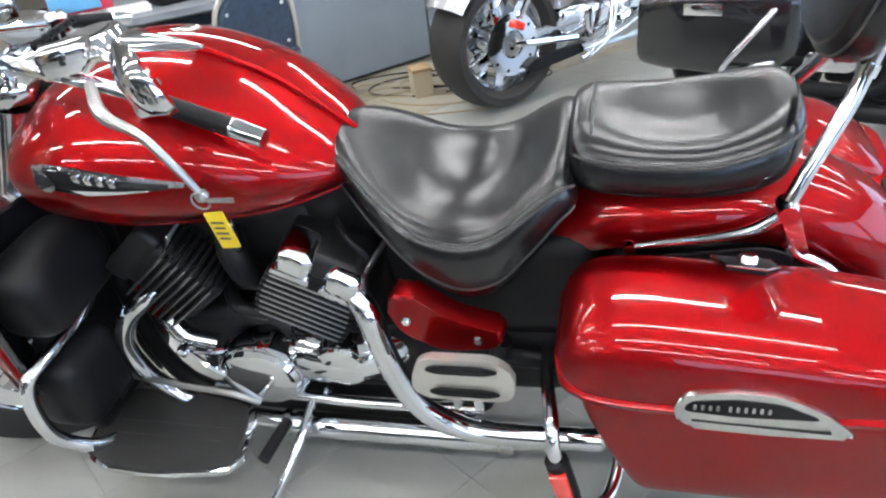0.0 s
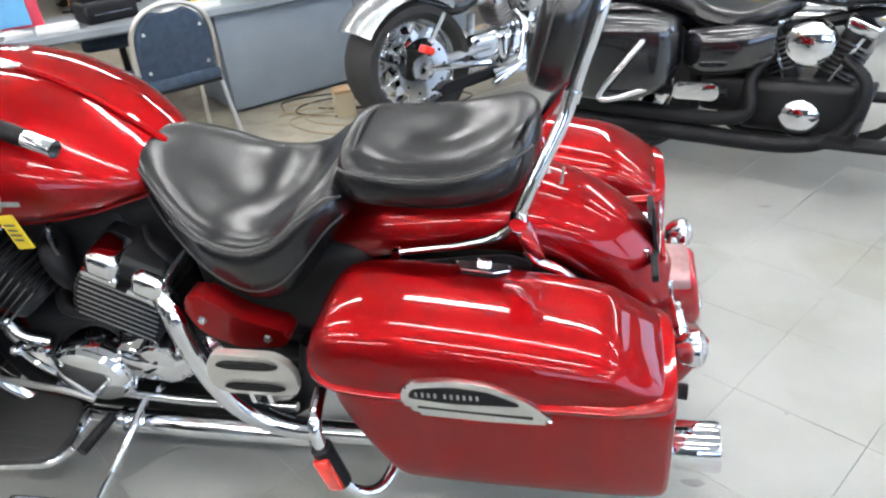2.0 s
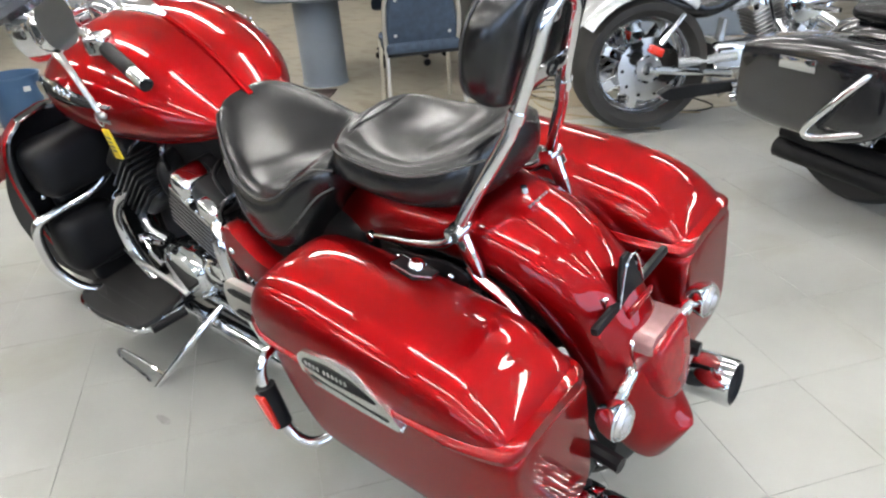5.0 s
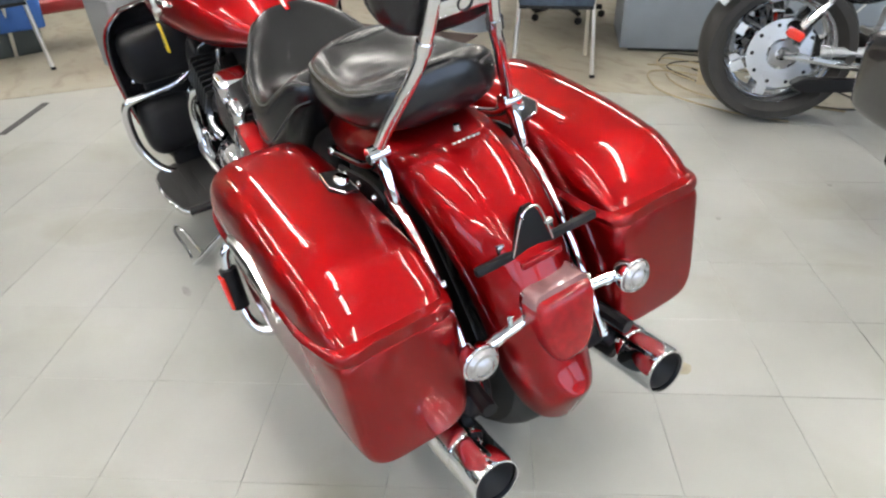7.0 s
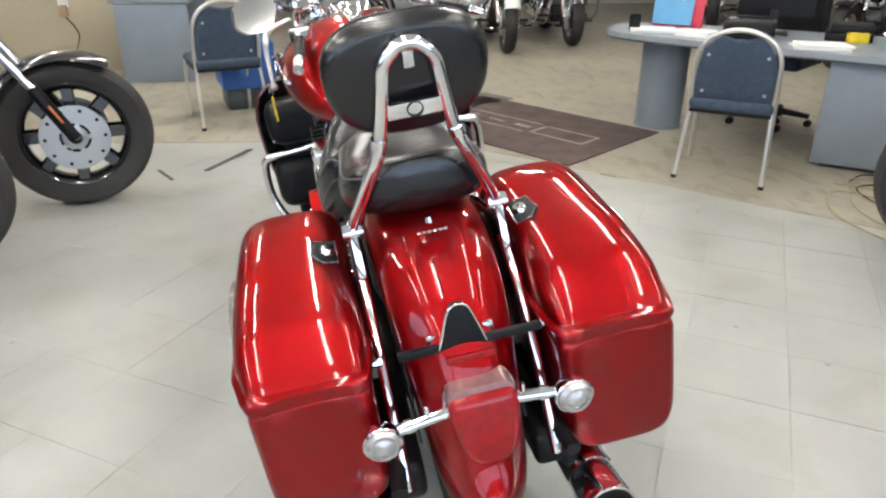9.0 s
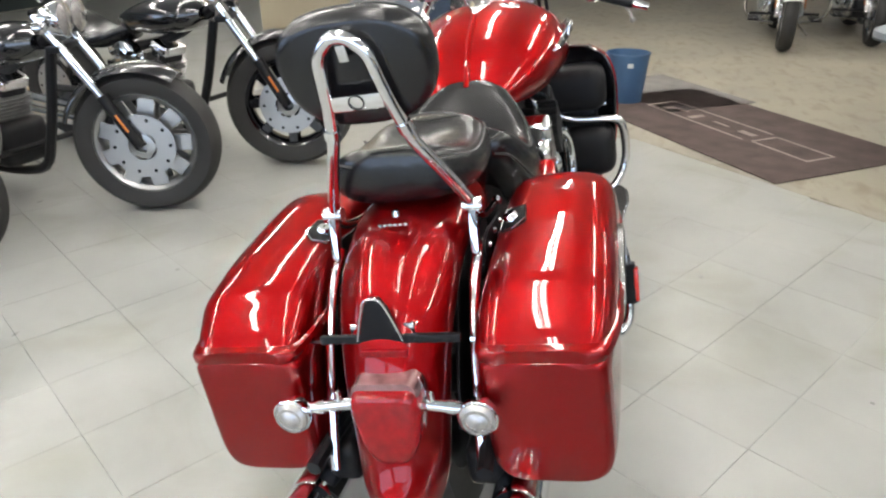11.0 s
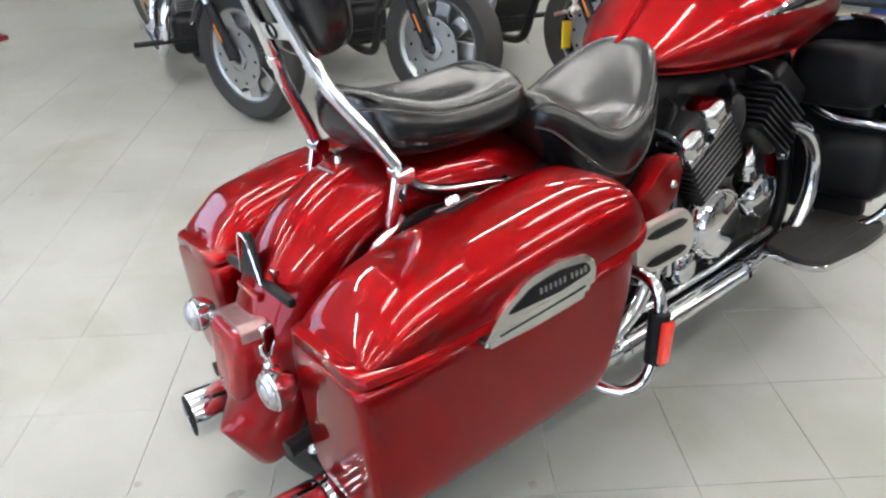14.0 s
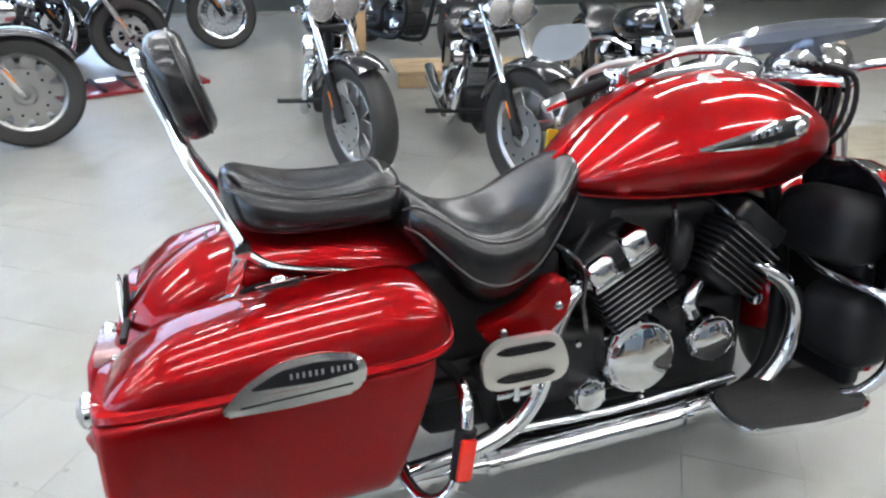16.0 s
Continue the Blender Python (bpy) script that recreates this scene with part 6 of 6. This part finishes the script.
part("lead", tube([(-0.72, 3.69, 0.66), (-0.76, 3.60, 0.45), (-0.90, 3.35, 0.15), (-0.95, 3.1, 0.02), (-0.95, 2.75, 0.012)], 0.005, 6), WHITE, c)

# tape strips and marks on the tiles
for x, y, L, w, a in ((-2.515, -0.79, 0.46, 0.035, -30.5), (-2.28, -1.12, 0.22, 0.02, 28)):
    s = thing("floor_strip", pose(x, y, 0.0015, 0, 0, a), "dark worn tape strip stuck on the floor", "tape", "floor tape")
    part("tape", box(L, w, 0.002, (0, 0, 0.001), 0), STAIN, s)

rs = random.Random(11)
for k in range(30):
    x, y, r_ = rs.uniform(-2.2, 2.4), rs.uniform(-2.6, 2.0), rs.uniform(0.003, 0.010)
    if k == 0:
        x, y, r_ = 0.575, 0.485, 0.028
    rim = [(x + r_ * (1 + 0.5 * rs.random()) * math.cos(a) * (1.0 + 1.4 * (k % 3 == 1)), y + r_ * (1 + 0.5 * rs.random()) * math.sin(a)) for a in np.linspace(0, 6.283, 12)[:-1]]
    st = structure(part("floor_stain", plate(rim, 0.0006, "xy", 0.0008, 0), OIL if k == 0 else SCUFF), "small dirty mark on the floor", "stain")

# boards and crates behind the front row
wp = thing("wood_platform", pose(-2.2, -4.15, 0, 0, 0, -8), "low tan wooden platform behind the motorcycles", "platform")
for k in range(3):
    part("plank", box(2.2, 0.17, 0.03, (0, -0.18 * k, 0.125), 0.004), WOOD, wp)
part("front_board", box(2.2, 0.03, 0.10, (0, 0.075, 0.055), 0.003), WOOD, wp)
cr = thing("cardboard_carton", pose(-0.64, -4.32, 0, 0, 0, 20), "tall tan cardboard carton standing on end", "carton")
part("body", box(0.26, 0.40, 1.25, (0, 0, 0.625), 0.006), CARD, cr)
part("tape", box(0.264, 0.05, 1.252, (0, 0, 0.626), 0.002), WOOD, cr)
rm = thing("ramp", pose(1.1, -4.75, 0, 0, 0, 20), "flat dark red ramp lying on the floor", "ramp")
part("deck", box(1.4, 0.5, 0.03, (0, 0, 0.02), 0.005), MAROON, rm)
for k in range(6):
    part("rung", box(0.03, 0.48, 0.02, (-0.55 + 0.22 * k, 0, 0.045), 0.004), BLACK, rm)
wd2 = thing("work_table", pose(-0.3, 5.1, 0, 0, 0, 15), "tan wooden table loaded with boxes", "table")
part("table_top", box(1.5, 0.6, 0.22, (0, 0, 0.62), 0.01), WOOD, wd2)
for dx in (-0.68, 0.68):
    for dy in (-0.24, 0.24):
        part("leg", box(0.07, 0.07, 0.51, (dx, dy, 0.255), 0.004), WOOD, wd2)
for k, (dx, w, h, m_) in enumerate(((-0.5, 0.36, 0.18, CARD), (-0.05, 0.40, 0.10, PAPER), (0.42, 0.34, 0.24, WHITE))):
    q = thing("storage_box", wd2.matrix_world @ pose(dx, 0.02, 0.731, 0, 0, 8 * k), "plain box standing on the wooden table", "box", "boxes on the table")
    part("body", box(w, 0.34, h, (0, 0, h / 2), 0.006), m_, q)
    part("lid", box(w + 0.01, 0.35, 0.03, (0, 0, h - 0.012), 0.004), m_, q)
cab = thing("cabinet", pose(1.0, 5.6, 0, 0, 0, 10), "grey metal cabinet by the wall", "cabinet")
part("body", box(0.9, 0.5, 1.0, (0, 0, 0.5), 0.008), DESK, cab)
for k in range(2):
    d = part("door", box(0.43, 0.02, 0.92, (-0.22 + 0.44 * k, -0.26, 0.50), 0.004), DESK, cab)
    part("handle", box(0.02, 0.02, 0.12, (-0.05 + 0.10 * k, -0.28, 0.55), 0.004), STEEL, d)


# ---- floor tiles, last ----
def tile_mesh():
    bm = box(TILE - 0.0010, TILE - 0.0010, 0.006, (0, 0, -0.003), 0.0004, seg=1)
    me = bpy.data.meshes.new("tile")
    bm.to_mesh(me)
    bm.free()
    me.materials.append(FLOOR_TILE)
    return me


TM1 = tile_mesh()
rot = Matrix.Rotation(radians(TILE_TURN), 4, "Z")
origin = Vector((-0.093, 0.457, 0))
cells = []
for i in range(-60, 61):
    for j in range(-60, 61):
        p = origin + rot @ Vector(((i + 0.5) * TILE, (j + 0.5) * TILE, 0))
        if not (X0 + 0.3 < p.x < X1 - 0.3 and Y0 + 0.3 < p.y < Y1 - 0.3):
            continue
        q = Vector((p.x, p.y))
        if (q - EDGE_P).dot(EDGE_N) > 0.15 and (q - EDGE_P).dot(EDGE_D) > -1.3 or (p.x < -3.3 and p.y > -2.5):
            continue
        cells.append((abs(p.x - 0.1) + 0.9 * abs(p.y - 0.1), p.x, p.y))
cells.sort()
rt = random.Random(3)
for n, (_, x, y) in enumerate(cells[:300]):
    ob = new("tile", TM1)
    ob.parent = FLOOR
    ob.matrix_world = Matrix.Translation((x, y, rt.uniform(-0.0004, 0.0004))) @ rot
    ob.rotation_euler.z += 1.5708 * rt.randrange(4)
verts, faces = [], []
for _, x, y in cells[300:]:
    b = len(verts)
    for u, v in ((-1, -1), (1, -1), (1, 1), (-1, 1)):
        w = rot @ Vector((u * (TILE / 2 - 0.00065), v * (TILE / 2 - 0.00065), 0))
        verts.append((x + w.x, y + w.y, 0.0))
    faces.append((b, b + 1, b + 2, b + 3))
me = bpy.data.meshes.new("tile_field")
me.from_pydata(verts, [], faces)
me.materials.append(FLOOR_TILE)
tf = new("tile_field", me)
tf.parent = FLOOR
tagged(tf, "the floor's farther tiles", kind="stuff")
